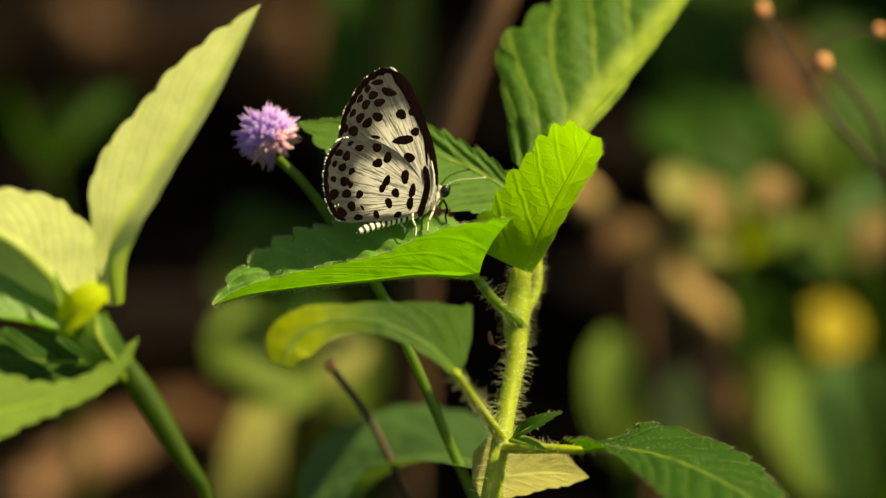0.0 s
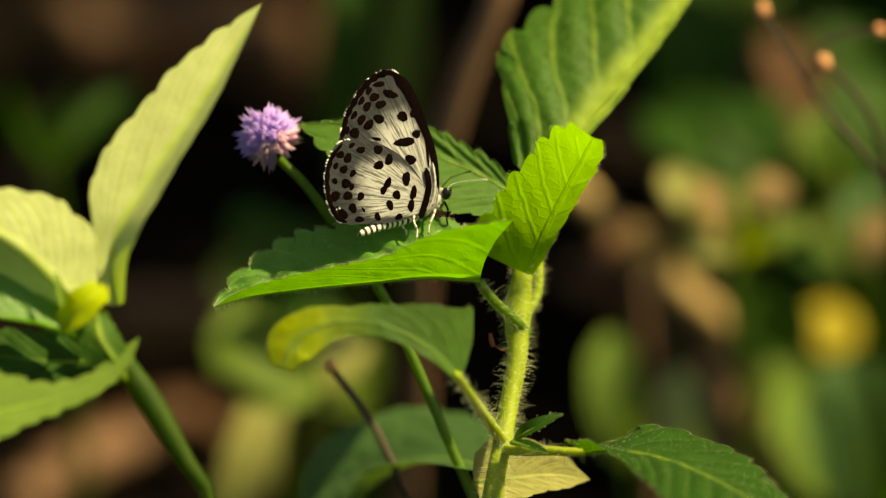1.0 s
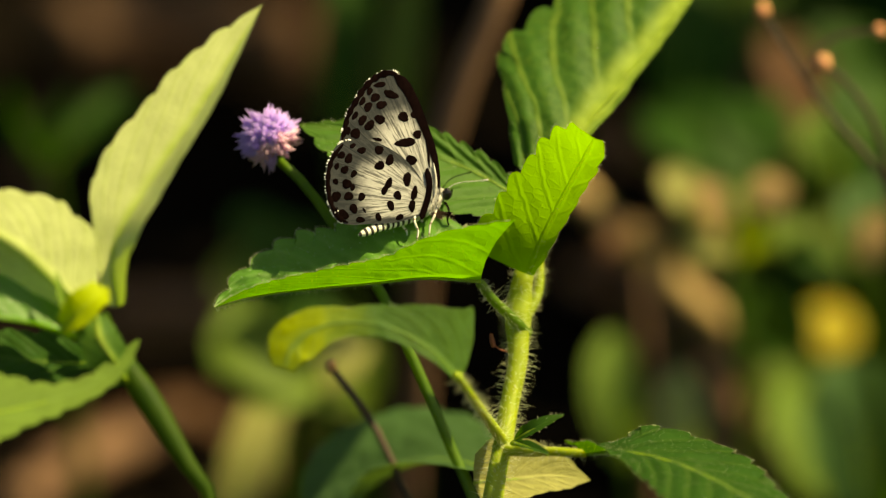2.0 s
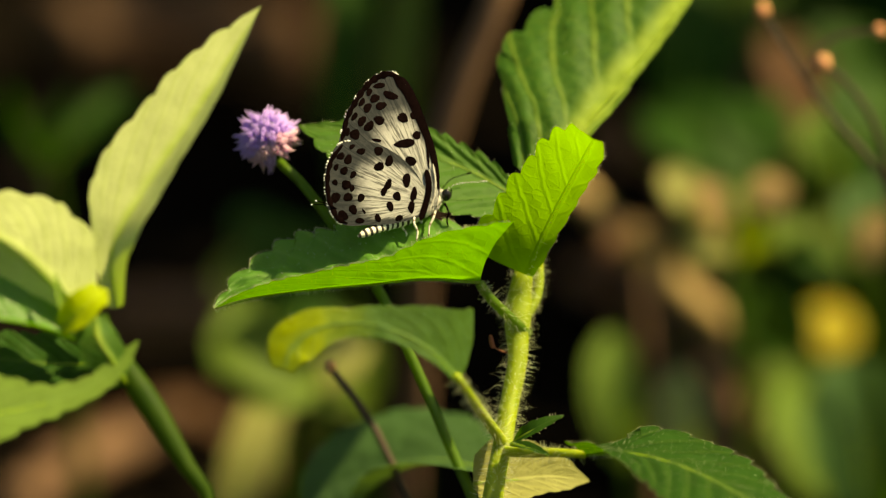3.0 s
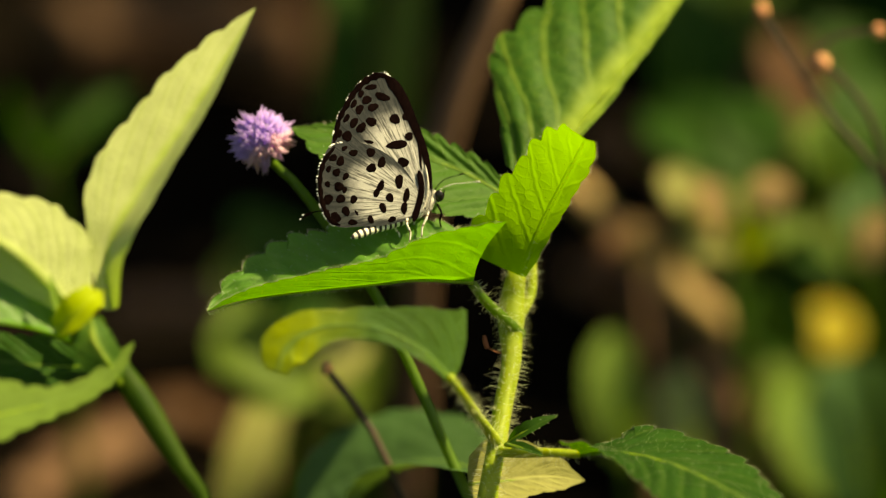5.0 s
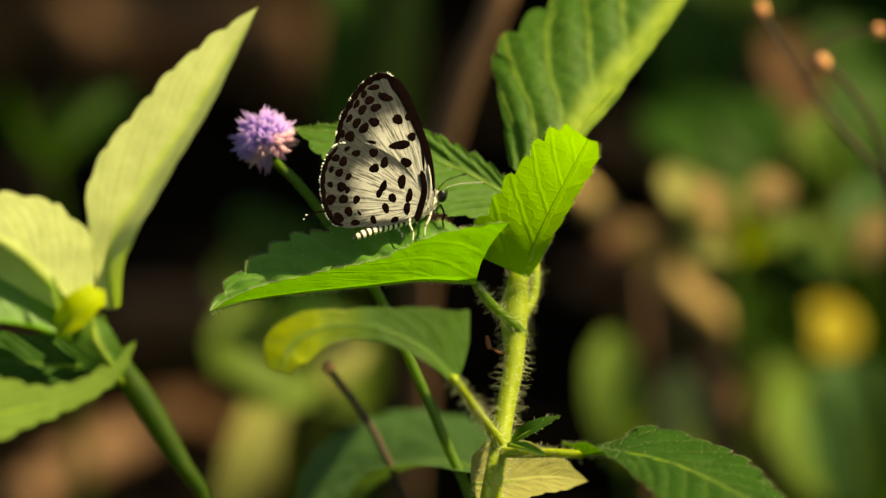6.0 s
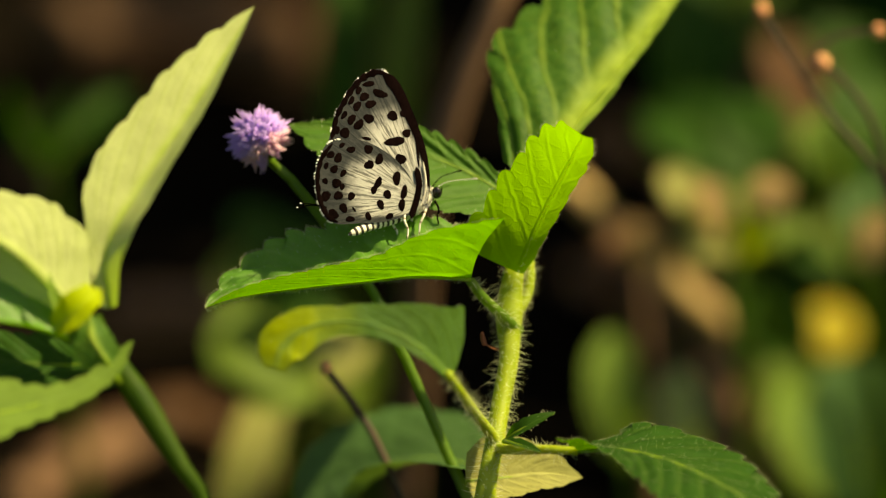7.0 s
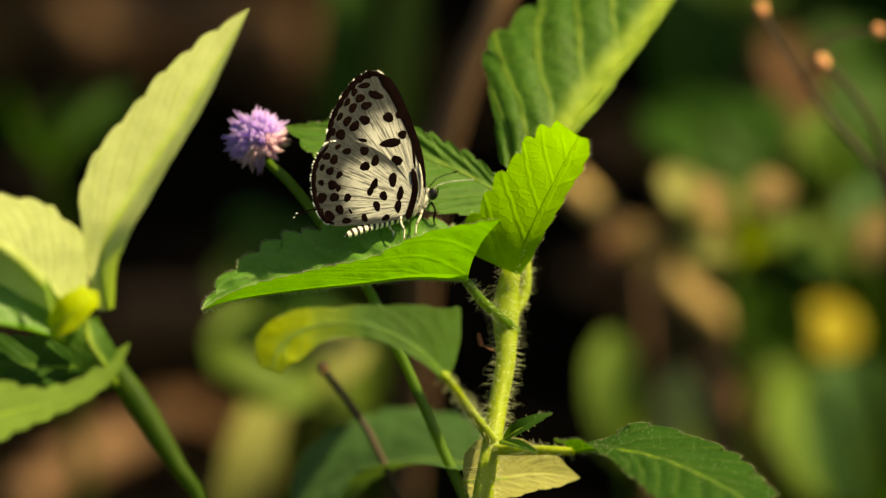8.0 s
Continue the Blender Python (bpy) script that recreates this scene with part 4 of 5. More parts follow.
    # a dark leaf behind it
    blade(root, [V(-32.7, -16, 124.1), V(-36.7, -15.1, 123.5), V(-41.1, -15, 123.8), V(-46.6, -14.8, 124.3)], (0, -0.5, 1), ([(0, 1), (0.4, 4), (1, 4)], [(0, 1), (0.4, 3.5), (1, 3)]),
          ([(0, 10), (1, 10)], [(0, 10), (1, 10)]), LEAF_DEEP, teeth=(8, 8), depth=(0.3, 0.3), pucker=0.2, seed=36)
    return root


pale = pale_plant()


# ---- dry stalks ----
def dry_stalk():
    root = thing("dry_grass_stalk", V(-1.4, 12.9, 89.4), "thin dark dry stalk with a pinkish seed tip", "dry stalk", "dry stalks")
    bm = bmesh.new()
    foot = Vector((V(4.6, 10.3, 70.6))[:])
    tube(bm, [Vector((foot.x, foot.y, -0.004)), V(-2.4, 15.8, 91.5), V(-4.2, 17.4, 96), V(-7.8, 20, 103.1), V(-11.9, 21.9, 108.2)], 0.5, 0.38, 30, 8)
    part("stalk", bm, BARK_DARK, root)
    bm = bmesh.new()
    ball(bm, V(-12.1, 22, 108.5), 0.62, 0.62, 0.75)
    part("seed", bm, BEAD, root, "pinkish seed head")
    return root


stalk = dry_stalk()


def dry_branch():
    root = thing("dry_weed_stem", V(53.7, 41.6, 83.5), "thin brown dried weed stem with orange seed heads", "dry stalk", "dry stalks")
    foot = Vector((V(57.9, 31.1, 45.9))[:])
    for pts, r0, r1 in (((Vector((foot.x, foot.y, -0.004)), V(55.1, 46.9, 95.2), V(50.3, 54.1, 117.9), V(44, 56.9, 125.4), V(39.5, 58.1, 131.8), V(36.3, 59.9, 136.6)), 0.6, 0.36),
                        ((V(51.4, 53.5, 116.1), V(48.6, 54.7, 125.4), V(45.7, 55.2, 129.7), V(43, 56, 131.9)), 0.4, 0.3),
                        ((V(41.1, 57.2, 129.3), V(42.2, 58.2, 132.1), V(44.6, 59, 134.1), V(49.1, 59.2, 134.7)), 0.28, 0.22)):
        bm = bmesh.new()
        tube(bm, pts, r0, r1, 40, 8)
        part("stalk", bm, BARK_MID, root)
    for c, r in ((V(36.2, 60, 136.9), 0.85), (V(42.9, 56, 131.9), 0.95), (V(49.5, 59.2, 134.7), 0.75)):
        bm = bmesh.new()
        ball(bm, c, r, r, r * 1.15)
        part("seed", bm, BEAD, root, "orange seed head")
    return root


branch = dry_branch()


# ---- behind, on the ground ----
def twig(points, r0, r1, mat, label, name="dead_twig"):
    bm = bmesh.new()
    rng = random.Random(int(points[0].x * 1e5))
    ph = rng.uniform(0, 6)
    tube(bm, points, r0, r1, 30, 9, lambda u: 1 + 0.12 * math.sin(u * 19 + ph) + 0.06 * math.sin(u * 41))
    ob = part(name, bm, mat, None, label)
    tagged(ob, category="twig")
    return ob


def weed(stem_points, r, leaves, label, mat=STEM_DARK, group="background weeds"):
    """A background weed: a stem from the ground and its leaves (base, tip, width, sag, up, material)."""
    root = thing("weed", stem_points[0], label, "plant", group)
    bm = bmesh.new()
    tube(bm, stem_points, r, r * 0.6, 20, 8)
    part("stem", bm, mat, root)
    for i, (b, t, wide, up, m) in enumerate(leaves):
        lift_up = Vector(up).normalized() * (t - b).length * 0.18
        leaf(root, b, b.lerp(t, 0.35) + lift_up, b.lerp(t, 0.7) + lift_up, t, up, (wide, wide), (14, 14), m, rows=40, teeth=9, depth=0.08, rib=0.5, seed=60 + i, start=0.5, finish=0.7)
    return root


def bushy(foot, fork, leaves, label, mat=STEM_DARK):
    """A background weed that branches at a fork; each twig ends in one small leaf (tip, half width in mm, length in mm, up, material)."""
    root = thing("weed", foot, label, "plant", "background weeds")
    bm = bmesh.new()
    tube(bm, [foot, foot.lerp(fork, 0.6) + V(1, 0, 0), fork], 1.2, 0.8, 16, 8)
    stem = part("stem", bm, mat, root)
    for i, (tip, wide, length, up, m) in enumerate(leaves):
        way = (tip - fork).normalized()
        base = tip - way * length * MM
        bm = bmesh.new()
        tube(bm, [fork, fork.lerp(base, 0.5) - V(0, 0, 1.5), base], 0.4, 0.25, 10, 6)
        part("twig", bm, mat, stem)
        arch = Vector(up).normalized() * length * 0.16 * MM
        leaf(root, base, base.lerp(tip, 0.35) + arch, base.lerp(tip, 0.7) + arch, tip, up, (wide, wide), (14, 14), m, rows=30, teeth=7, depth=0.08, rib=0.3, seed=160 + i,
             start=0.5, finish=0.6)
    return root


def below(p, x=0.0, y=0.0):
    """The place on the ground under a point."""
    return Vector((p.x + x * MM, p.y + y * MM, -0.004))


def background():
    # upright brown stem
    a, b = V(8.7, 115.6, 126.1), V(-1, 116.3, 98.6)
    twig([below(b, -8, 40), b.lerp(below(b, -8, 40), 0.4), b, a], 2.4, 1.8, BARK, "tall brown dead stem standing in the weeds")
    # sticks on the soil
    twig([V(-59.8, 303.7, 8), V(-45.9, 307.2, 7), V(-31.7, 305.5, 6)], 4, 3, BARK, "brown dead stick lying on the soil", )
    twig([V(-83.2, 457.8, 12), V(-58.8, 470.2, 12), V(-31.4, 449.7, 12)], 9, 7, BARK, "thick brown dead stick lying on the soil")
    twig([V(-64.3, 228.8, 7), V(-55.1, 240.6, 7), V(-46.3, 247.9, 8)], 4.5, 3.5, BARK, "brown dead stick lying on the soil")
    twig([V(-68.9, 219.7, 6), V(-64.3, 228.8, 6), V(-61.5, 238.2, 5)], 4, 3, BARK, "short brown stick lying on the soil")
    q = V(43.6, 182.8, 47.5)
    twig([below(q, 3, 6), q.lerp(below(q, 3, 6), 0.7), q, V(34.5, 181.3, 57.9), V(24.4, 179.8, 68.6), V(17.7, 178.2, 75.7)], 2.6, 2.2, BARK_TAN, "bleached tan dead stem leaning over the soil")
    twig([V(23.5, 328.8, 6), V(32.1, 311.2, 6), V(43.8, 283.5, 6)], 2.6, 2.2, BARK, "brown dead stick lying on the soil")
    twig([V(58.8, 428, 9), V(65, 416.7, 9), V(74.3, 431.8, 9)], 6, 4, BARK, "brown dead stick lying on the soil")
    twig([V(46.6, 280.9, 6), V(48.7, 252.7, 6), V(50.1, 219.7, 6)], 5, 4, BARK, "brown dead stick lying on the soil")
    twig([V(-81.5, 373.9, 8), V(-78.9, 394.5, 8), V(-77.4, 416.1, 8)], 3, 3, BARK, "brown dead stick lying on the soil")
    twig([V(31.1, 396.9, 6), V(37.1, 407.6, 6), V(44.9, 404, 6)], 5, 4, BARK, "brown dead stick lying on the soil")

    # weeds behind
    face, face_up = (-0.2, -0.75, 0.6), (0.1, -0.7, 0.7)
    q = V(26, 149.4, 43.5)
    weed([below(q, 4, 6), q], 1.2, [(q, V(23.4, 155.8, 61.1), 4.2, face, LEAF_SOFT)], "weed with one upright pale leaf")
    q = V(35.2, 167.6, 34.9)
    weed([below(q, 4, 6), q], 1.2, [(q, V(34.6, 172.5, 48.5), 3.6, face, LEAF_PALE)], "small weed with an upright pale leaf")
    q = V(60.2, 147.3, 37.5)
    weed([below(q, 4, 6), q], 1.6, [(q, V(53.7, 145, 60.6), 9.0, face_up, LEAF_BLUE), (q, V(49.5, 158.4, 53.6), 8, face, LEAF_SOFT), (q, V(67.6, 146.4, 49.9), 8, face, LEAF)],
         "weed with broad blue-green and pale leaves")
    q = V(53.2, 182.2, 46)
    weed([below(q, 4, 6), q], 1.4, [(q, V(40.8, 175.8, 57.4), 5.5, face_up, LEAF_DEEP), (q, V(48.2, 186.8, 58.5), 3.5, face_up, LEAF_DEEP), (q, V(45.7, 180.5, 41.2), 4, face_up, LEAF_OLIVE)], "green weed in the undergrowth")
    q = V(45.8, 172.8, 78.4)
    weed([below(q, 4, 6), q], 1.4, [(q, V(29.3, 185.3, 83.7), 7.0, face_up, LEAF_DEEP), (q, V(43.3, 186.2, 86), 6, face_up, LEAF_DEEP), (q, V(34.8, 175.3, 70.6), 4.5, face_up, LEAF_OLIVE),
                                     (q, V(53.5, 175, 69.9), 4.5, face_up, LEAF_OLIVE)], "leafy green weed in the undergrowth")
    q = V(36, 194.3, 79)
    weed([below(q, 4, 6), q], 1.2, [(q, V(34.8, 201.1, 97.8), 6, face_up, LEAF_DEEP), (q, V(42.7, 204.5, 92.4), 5, face_up, LEAF_DEEP)], "dark green weed in the undergrowth")
    q = V(54.6, 163, 80.9)
    weed([below(q, 30, 40), q], 1.2, [(q, V(53, 166.3, 89.9), 3.8, face, LEAF_SOFT), (q, V(62, 164.4, 78.8), 3.5, face_up, LEAF_OLIVE), (q, V(65.2, 177.2, 90.6), 8, face_up, LEAF_DEEP)], "small weed with a pale round leaf")
    q = V(43.8, 196.8, 56.7)
    weed([below(q, 4, 6), q], 1.2, [(q, V(34.5, 197.9, 59.9), 5, face_up, LEAF_OLIVE), (q, V(51.5, 190, 67.2), 5, face_up, LEAF_OLIVE), (q, V(33.4, 196.7, 71.1), 4, face_up, LEAF_TAN)], "yellowing weed with drying leaves")
    q = V(-24.6, 165.3, 57.9)
    weed([below(q, 4, 6), q], 1.3, [(q, V(-32, 158.4, 53.6), 5.0, face_up, LEAF_SOFT), (q, V(-14.9, 165.8, 59.4), 4, face_up, LEAF_DEEP)], "olive-green weed in the undergrowth")
    q = V(-10.3, 133.6, 58.5)
    weed([below(q, 4, 6), q], 1.3, [(q, V(-14.9, 137.8, 70.1), 4.5, face_up, LEAF_OLIVE), (q, V(-23.6, 140.4, 62.5), 4.5, face_up, LEAF_OLIVE)], "olive-green weed with upright leaves")
    q = V(-29.9, 128.1, 43.3)
    weed([below(q, 2, 4), q], 1.2, [(q, V(-23.1, 137.3, 62.9), 3.8, (0.2, -0.95, 0.3), LEAF_STRAW)], "pale grass-like leaf standing in the litter")
    q = V(-15.9, 212.1, 69.4)
    weed([below(q, 4, 6), q], 1.2, [(q, V(-15, 221.5, 95.4), 4.5, face_up, LEAF_DEEP)], "tall dark green blade in the undergrowth")
    q = V(-6.7, 202, 71)
    weed([below(q, 4, 6), q], 1.2, [(q, V(-3.7, 211.9, 98.2), 3.4, face, LEAF_OLIVE)], "tall olive-green blade in the undergrowth")
    q = V(-58, 192, 72.7)
    weed([below(q, 4, 6), q], 1.3, [(q, V(-63.9, 196.3, 84.5), 2.4, (-0.7, -0.7, 0.1), LEAF_DEEP), (q, V(-54.3, 201, 82.9), 2.0, (-0.7, -0.7, 0.1), LEAF_DEEP), (q, V(-45.9, 201, 82.9), 2.2, face, LEAF_DEEP)], "dark green weed in the undergrowth")
    q = V(39.1, 132.7, 79.4)
    bushy(below(q, 4, 6), q, [(V(29.7, 137.1, 91.5), 3.0, 9, face_up, LEAF_STRAW), (V(34.8, 134.7, 90.7), 2.4, 8, face_up, LEAF_TAN), (V(36.4, 137.5, 83.7), 2.4, 7, face, LEAF_OLIVE),
                              (V(45.2, 136.8, 90.6), 3.0, 7, face_up, LEAF_TAN), (V(42.8, 131.1, 86.8), 2.6, 7, face_up, LEAF_LEMON), (V(32, 135.2, 83.3), 2.4, 8, face_up, LEAF_STRAW),
                              (V(48.9, 137.5, 83.7), 2.4, 8, face, LEAF_OLIVE), (V(40.3, 141, 87.7), 2.4, 7, face_up, LEAF_OLIVE), (V(38.1, 130.1, 83.9), 2.2, 5, face_up, LEAF_STRAW)],
          "straw-coloured drying weed in the sun")
    q = V(27.8, 163.6, 68)
    bushy(below(q, 4, 6), q, [(V(24.2, 165.7, 73.6), 3.0, 7, face_up, LEAF_BROWN), (V(28.4, 163, 75), 3.0, 8, face_up, LEAF_TAN), (V(22.3, 167.3, 69.2), 3.0, 6, face_up, LEAF_BROWN)],
          "dried brown weed in the undergrowth", BARK)
    q = V(58.2, 140.2, 76.6)
    bushy(below(q, 4, 6), q, [(V(55.1, 143.7, 86.4), 2.8, 9, face_up, LEAF_BLUE), (V(59.3, 142.8, 83.8), 2.6, 8, face_up, LEAF_TAN), (V(59, 148.9, 85.8), 2.4, 7, face_up, LEAF_BLUE)],
          "small grey-green weed in the undergrowth")
    q = V(-26, 198.5, 46.9)
    bushy(below(q, 4, 6), q, [(V(-33.3, 201.6, 55.3), 5.0, 12, face_up, LEAF_OLIVE), (V(-26.9, 202.4, 57.4), 4.0, 10, face_up, LEAF_DEEP), (V(-20.6, 208.1, 58.5), 5.0, 12, face_up, LEAF_DEEP),
                              (V(-30.3, 187.8, 46.5), 5.0, 8, face_up, LEAF_SOFT), (V(-21.8, 201.2, 54.1), 4.0, 10, face_up, LEAF_DEEP), (V(-29.9, 213.7, 59.3), 4.0, 12, face_up, LEAF_DEEP)],
          "green weed with olive leaves in the undergrowth")
    q = V(-16.6, 115.8, 68.2)
    weed([below(q, 4, 6), q], 1.2, [(q, V(-30, 118.1, 74.4), 5.0, face_up, LEAF_OLIVE), (q, V(-26.9, 114, 68.9), 4.4, face_up, LEAF_OLIVE), (q, V(-11.5, 123.3, 74), 4.2, face_up, LEAF_STRAW)],
         "olive and straw-coloured weed in the litter")
    q = V(60.2, 231, 63.1)
    weed([below(q, 60, 30), q], 1.2, [(q, V(51.3, 237.1, 79.8), 5, face_up, LEAF_BROWN), (q, V(64.2, 243.1, 81.7), 6, face_up, LEAF_DEEP), (q, V(72.6, 233.8, 70.6), 7, face_up, LEAF_DEEP),
                                     (q, V(52.6, 228.4, 70.5), 6, face_up, LEAF_BROWN)], "brown and olive drying weed in the undergrowth")
    q = V(46.6, 245.8, 74.3)
    weed([below(q, 4, 6), q], 1.2, [(q, V(53.8, 249.8, 85.3), 7, face_up, LEAF_OLIVE), (q, V(41.2, 250.4, 87), 6, face_up, LEAF_DEEP)], "olive weed in the undergrowth")
    q = V(32.8, 201.4, 69.4)
    weed([below(q, 4, 6), q], 1.2, [(q, V(21.8, 203.2, 74.2), 5, face_up, LEAF_BROWN), (q, V(34.6, 206.5, 77.6), 4, face_up, LEAF_BROWN)], "dried brown weed in the undergrowth", BARK)
    q = V(31.6, 201.4, 40.2)
    weed([below(q, 4, 6), q], 1.2, [(q, V(21.2, 205.3, 50.8), 2.4, face_up, LEAF_BROWN), (q, V(38.5, 202.9, 44.3), 2.2, face_up, LEAF_BROWN)], "dried brown weed in the undergrowth", BARK)
    q = V(58.9, 177.7, 62.8)
    weed([below(q, 20, 20), q], 1.2, [(q, V(50.7, 178.6, 65.1), 3.4, face_up, LEAF_DEEP), (q, V(64.7, 180, 69), 3.6, face_up, LEAF_STRAW), (q, V(55, 182.4, 69.8), 3.4, face_up, LEAF_OLIVE)],
         "small olive weed in the undergrowth")
    q = V(47, 155.7, 46.1)
    weed([below(q, 4, 6), q], 1.2, [(q, V(40.6, 157.9, 52.1), 4, face_up, LEAF_BROWN), (q, V(43.6, 150.7, 41.2), 4, face_up, LEAF_BROWN), (q, V(49.5, 159.9, 54.8), 4.4, face_up, LEAF_OLIVE)],
         "half-dried weed with brown leaves")
    yellow_flower()


def yellow_flower():
    c = V(60.9, 221.2, 36.1)
    root = thing("yellow_flower", below(c, 2, 6), "small yellow flower on a thin stalk", "flower")
    bm = bmesh.new()
    tube(bm, [below(c, 2, 6), c.lerp(below(c, 2, 6), 0.5) + V(2, 0, 0), c], 0.9, 0.6, 16, 8)
    part("stalk", bm, STEM_DARK, root)
    bm = bmesh.new()
    ball(bm, c, 1.6, 1.6, 1.3)
    part("flower_disc", bm, YELLOW, root)
    out = Vector((0.2, -0.65, 0.72)).normalized()
    a = out.orthogonal().normalized()
    b = out.cross(a)
    for k in range(9):
        w = a * math.cos(k * 0.698) + b * math.sin(k * 0.698)
        leaf(root, c + w * 1.2 * MM, c + w * 2.2 * MM + out * 0.7 * MM, c + w * 3.4 * MM + out * 0.6 * MM, c + w * 4.5 * MM, out, (1.7, 1.7), (6, 6), YELLOW,
             rows=16, teeth=2, depth=0.02, rib=0, quilt=0.1, start=0.4, finish=0.35, seed=k, name="petal")


def litter():
    """Dry leaves fallen on the soil."""
    for k, (c, turn, size, m) in enumerate((
            (V(-44.5, 257, 4), 20, 10, LEAF_BROWN), (V(-37.7, 252.6, 4), 130, 9, LEAF_BROWN), (V(-25.5, 242.9, 4), 60, 9, LEAF_BROWN), (V(-56.6, 246.5, 4), 200, 10, LEAF_BROWN),
            (V(49.3, 308.2, 5), 300, 8, LEAF_TAN), (V(66.3, 372.6, 5), 45, 9, LEAF_TAN), (V(27.6, 326.8, 4), 10, 7, LEAF_BROWN), (V(-77.5, 489, 5), 80, 16, LEAF_BROWN),
            (V(-43.6, 480.6, 5), 170, 16, LEAF_BROWN), (V(-54.7, 460.1, 5), 250, 14, LEAF_BROWN), (V(44.8, 379.2, 5), 100, 8, LEAF_TAN), (V(65.7, 425.3, 5), 30, 12, LEAF_BROWN),
            (V(48.4, 262.5, 4), 75, 9, LEAF_BROWN), (V(83.4, 356.3, 5), 75, 8, LEAF_TAN))):
        d = Vector((math.cos(radians(turn)), math.sin(radians(turn)), 0)) * size * MM
        ob = leaf(None, c - d, c - d * 0.3 + V(0, 0, 3), c + d * 0.4 + V(0, 0, 4), c + d, (0, -0.25, 1), (size * 0.45, size * 0.45), (20, 12), m,
                  rows=40, teeth=6, depth=0.06, rib=0, curl=0.5, seed=80 + k, name="dead_leaf", label="curled dry brown leaf lying on the soil")
        tagged(ob, category="dead leaf", group="leaf litter")


background()
litter()


def undergrowth():
    """Tall grass added out of view round the clearing to shade the soil, with some gaps for the sun."""
    rng = random.Random(17)
    # Gaps are set so that chosen litter, sticks and weeds stay sunlit.
    gaps = [(V(-42.2, 265.2, 0), 0.007), (V(-56.5, 256, 0), 0.004), (V(-25.9, 252.4, 0), 0.008), (V(-49.2, 325.6, 0), 0.022), (V(-78.3, 514.2, 0), 0.028), (V(-46.7, 492.6, 0), 0.028),
            (V(49.1, 272.3, 0), 0.006), (V(67.2, 444.3, 0), 0.010), (V(37.3, 357.5, 0), 0.007)]
    drift = -TO_SUN.xy / TO_SUN.z
    gaps += [(Vector((*(q.xy + drift * q.z), 0)), r) for q, r in ((V(53.1, 176.4, 88.3), 0.006), (V(60.9, 221.2, 36.1), 0.018), (V(35.7, 140.1, 82.3), 0.013), (V(52, 150, 54), 0.009), (V(24, 154, 54), 0.014), (V(35, 171, 44), 0.012),
                                                                 (V(-29, 130, 60), 0.014), (V(-24, 117, 71), 0.012), (V(35.3, 135.3, 86.5), 0.015), (V(46, 135.5, 87.2), 0.011),
                                                                 (V(34.5, 181.3, 57.9), 0.014), (V(24.4, 179.8, 68.6), 0.012), (V(43.6, 182.8, 47.5), 0.010))]
    bm = bmesh.new()
    for k in range(410):
        if k < 230:
            cx, cy = rng.uniform(0.13, 0.50), rng.uniform(0.26, 1.0)
            cx += max(0, cy - 0.3) * 0.12
        elif k < 280:
            cx, cy = rng.uniform(-0.3, 0.5), rng.uniform(0.72, 1.2)
        elif k < 330:
            cx, cy = rng.uniform(-0.7, -0.25), rng.uniform(0.1, 1.0)
        else:
            cx, cy = rng.uniform(0.11, 0.24), rng.uniform(0.12, 0.5)
        for _ in range(26):
            x, y = cx + rng.gauss(0, 0.02), cy + rng.gauss(0, 0.02)
            h, w, az = rng.uniform(0.25, 0.62), rng.uniform(0.005, 0.010), rng.uniform(0, 6.28)
            lean_x, lean_y = rng.uniform(-0.02, 0.08), rng.uniform(-0.04, 0.04)
            foot, run = Vector((x, y)), drift * h + Vector((lean_x, lean_y))
            if any((foot + run * min(1, max(0, (c.xy - foot).dot(run) / run.length_squared)) - c.xy).length < r for c, r in gaps):
                continue
            side = Vector((math.cos(az), math.sin(az), 0)) * w
            last = None
            for j in range(6):
                u = j / 5
                p = Vector((x + lean_x * u * u, y + lean_y * u * u, -0.004 + h * u))
                pair = (bm.verts.new(p - side * (1 - u * 0.95)), bm.verts.new(p + side * (1 - u * 0.95) + Vector((0, 0, 0.001))))
                if last:
                    bm.faces.new((last[0], last[1], pair[1], pair[0]))
                last = pair
    ob = part("shade_grass", bm, LEAF_DEEP, None, "unseen green grass added round the clearing to shade the soil", "stuff")
    tagged(ob, category="grass")


undergrowth()


# ---- what moves ----
PIVOT = V(6.9, -2.6, 122.8)


def lean(at, dx, dy, turn, pivot=PIVOT):
    """The pose of a thing at rest at 'at', swayed by dx across and dy up (mm) and turned (degrees) about the pivot."""
    turned = Matrix.Rotation(radians(turn), 4, -AWAY)
    return Matrix.Translation(pivot + (ACROSS * dx + RISE * dy) * MM) @ turned @ Matrix.Translation(Vector(at) - pivot)


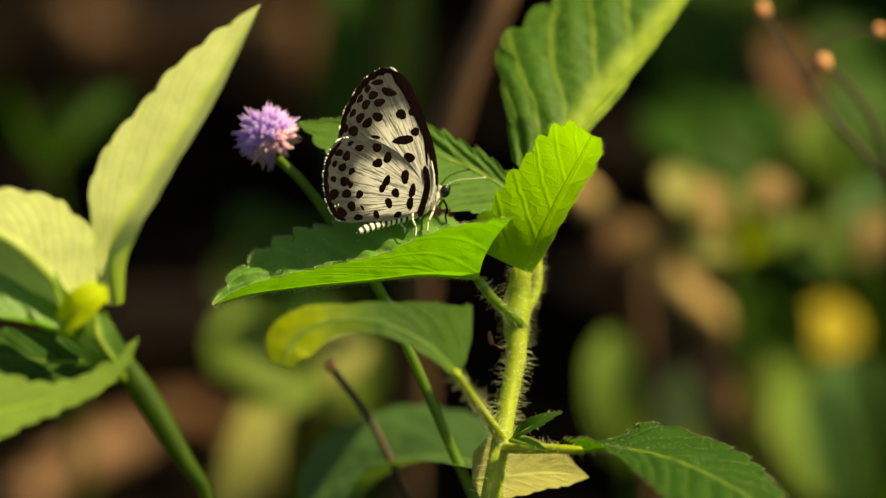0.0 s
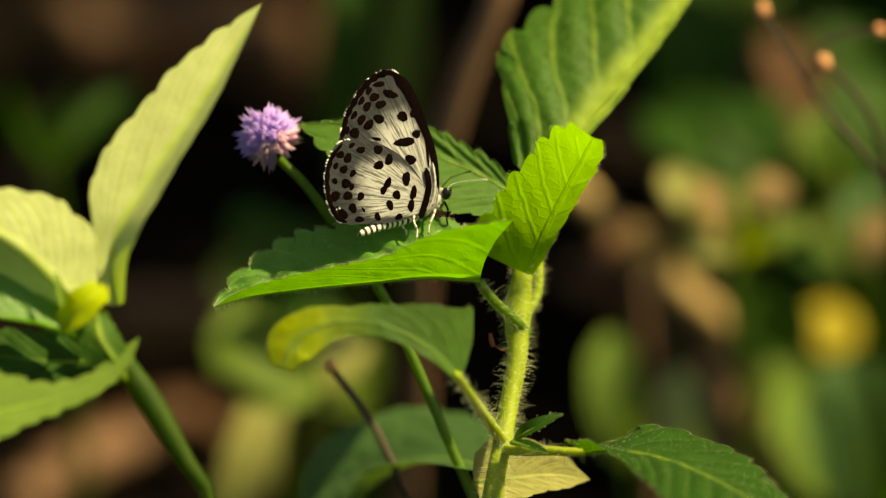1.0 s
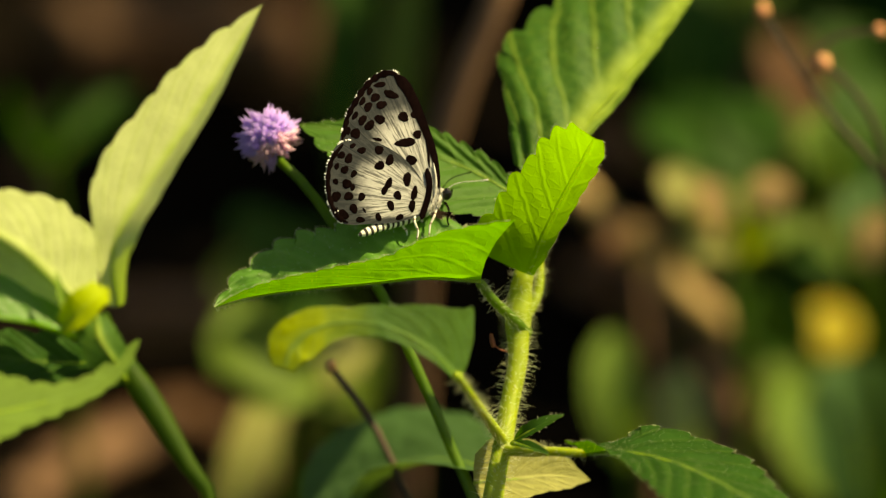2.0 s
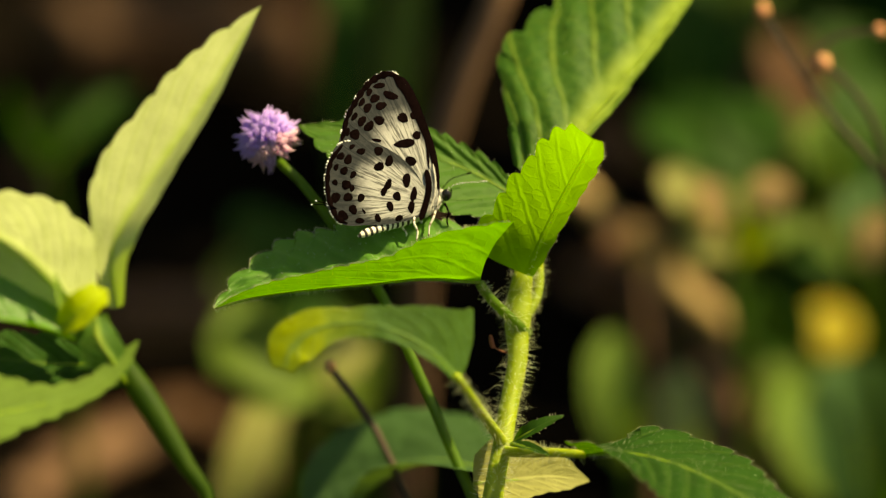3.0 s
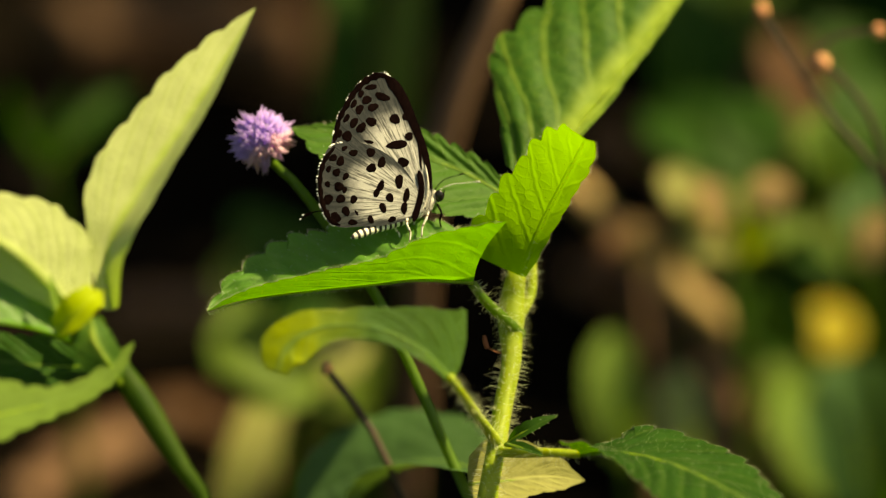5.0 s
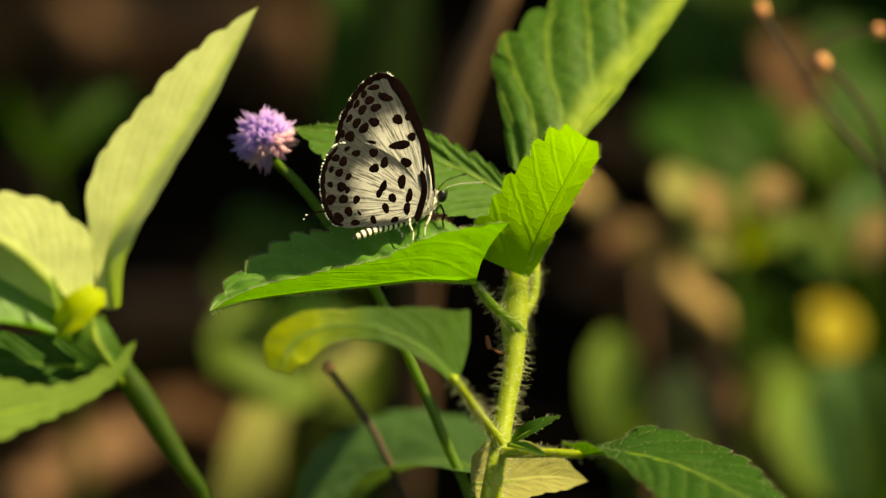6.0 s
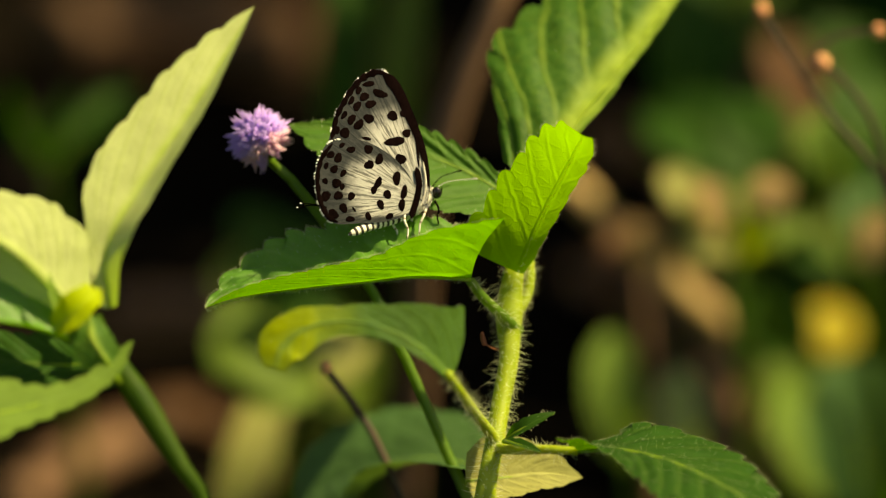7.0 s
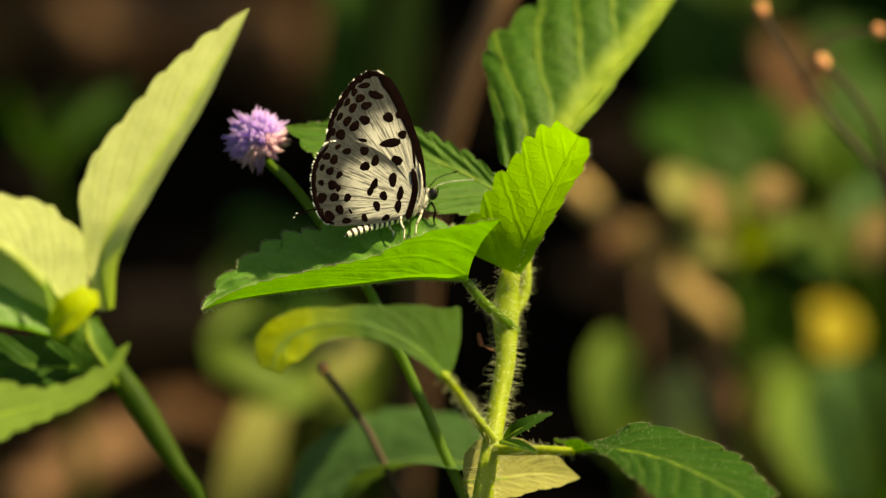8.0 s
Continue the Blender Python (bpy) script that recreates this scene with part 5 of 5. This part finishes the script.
def motions():
    # seconds, mm across, mm up, degrees
    sway = [(0.0, -0.05, 0.43, -0.05), (0.5, 0.07, 0.41, -0.19), (1.0, 0.06, 0.21, -0.09), (1.5, 0.14, 0.18, -0.13), (3.0, 0.08, 0.06, -0.12), (3.5, 0, 0, 0),
            (4.0, -0.18, -0.10, 0.22), (4.5, -0.66, 0.03, 0.33), (6.0, -0.29, -0.02, 0.28), (6.5, -0.51, 0.27, 0.19), (7.0, -0.81, 0.34, 0.31), (7.5, -1.11, 0.30, 0.56), (8.0, -1.14, 0.25, 0.57)]
    for ob in (perch, fly):
        at = ob.location.copy()
        walk(ob, [(t, lean(at, x, y, r)) for t, x, y, r in sway])
    at = flower.location.copy()
    head = V(-18, 17.3, 136.6)
    walk(flower, [(t, lean(at, x, y, r, head)) for t, x, y, r in (
        (0.0, -0.07, 0.26, 0), (0.5, 0.05, 0.26, -0.1), (1.0, 0.05, 0.17, -0.1), (1.5, 0.08, 0.12, -0.1), (3.0, -0.03, -0.02, 0), (3.5, 0, 0, 0), (4.0, -0.27, -0.09, 0.1),
        (4.5, -0.73, -0.18, 0.3), (6.0, -0.37, -0.09, 0.2), (6.5, -0.6, 0, 0.2), (7.0, -0.88, 0.02, 0.3), (7.5, -1.15, -0.09, 0.4), (8.0, -1.17, -0.1, 0.4))])
    at = pale.location.copy()
    node_at = V(-29.2, -25.7, 129.6)
    walk(pale, [(t, lean(at, x, y, r, node_at)) for t, x, y, r in (
        (0.0, -0.05, 0.24, -0.05), (0.5, 0.02, 0.3, -0.05), (1.0, 0.02, 0.24, -0.05), (1.5, 0.1, 0.2, -0.07), (3.0, -0.03, 0, 0), (3.5, 0, 0, 0), (4.0, -0.17, -0.03, 0.02),
        (4.5, -0.54, -0.2, 0.1), (6.0, -0.3, -0.1, 0.05), (6.5, -0.43, -0.05, 0.08), (7.0, -0.6, -0.03, 0.12), (7.5, -0.8, -0.12, 0.2), (8.0, -0.9, -0.22, 0.35))])
    at = stalk.location.copy()
    tip = V(-12.1, 22, 108.5)
    walk(stalk, [(t, lean(at, x, y, 0, tip)) for t, x, y in (
        (0.0, 0.06, 0.1), (1.0, 0.1, 0.02), (1.5, 0.12, 0.05), (3.0, 0.05, 0), (3.5, 0, 0), (4.0, -0.1, -0.1), (4.5, -0.36, -0.18), (6.0, -0.17, -0.1), (6.5, -0.26, -0.1),
        (7.0, -0.43, -0.1), (7.5, -0.6, -0.1), (8.0, -0.72, -0.17))])
    at = branch.location.copy()
    walk(branch, [(t, lean(at, x, 0, 0)) for t, x in ((0.0, 0), (3.5, 0), (4.5, -0.1), (7.5, -0.12), (8.0, -0.18))])
    # the tails twitch: seconds, turn in the wing's plane, swing out of it (degrees)
    for tail, off in zip(tails, (0.0, 8.0)):
        at = tail.location.copy()
        rows = []
        for t, a, b in ((0.0, 20, 75), (0.5, 25, 78), (1.0, 30, 75), (1.5, 35, 70), (2.8, 30, 65), (3.0, -10, 20), (3.2, 0, 8), (3.5, 0, 5), (4.0, 14, 0), (4.5, 14, 0), (5.8, 16, 5),
                        (6.2, 10, 4), (6.6, 0, 4), (7.0, -2, 4), (7.5, 2, 2), (8.0, 14, 2)):
            rows.append((t, Matrix.Translation(at) @ Matrix.Rotation(radians(a + off), 4, WN) @ Matrix.Rotation(radians(b), 4, WY)))
        walk(tail, rows)


motions()
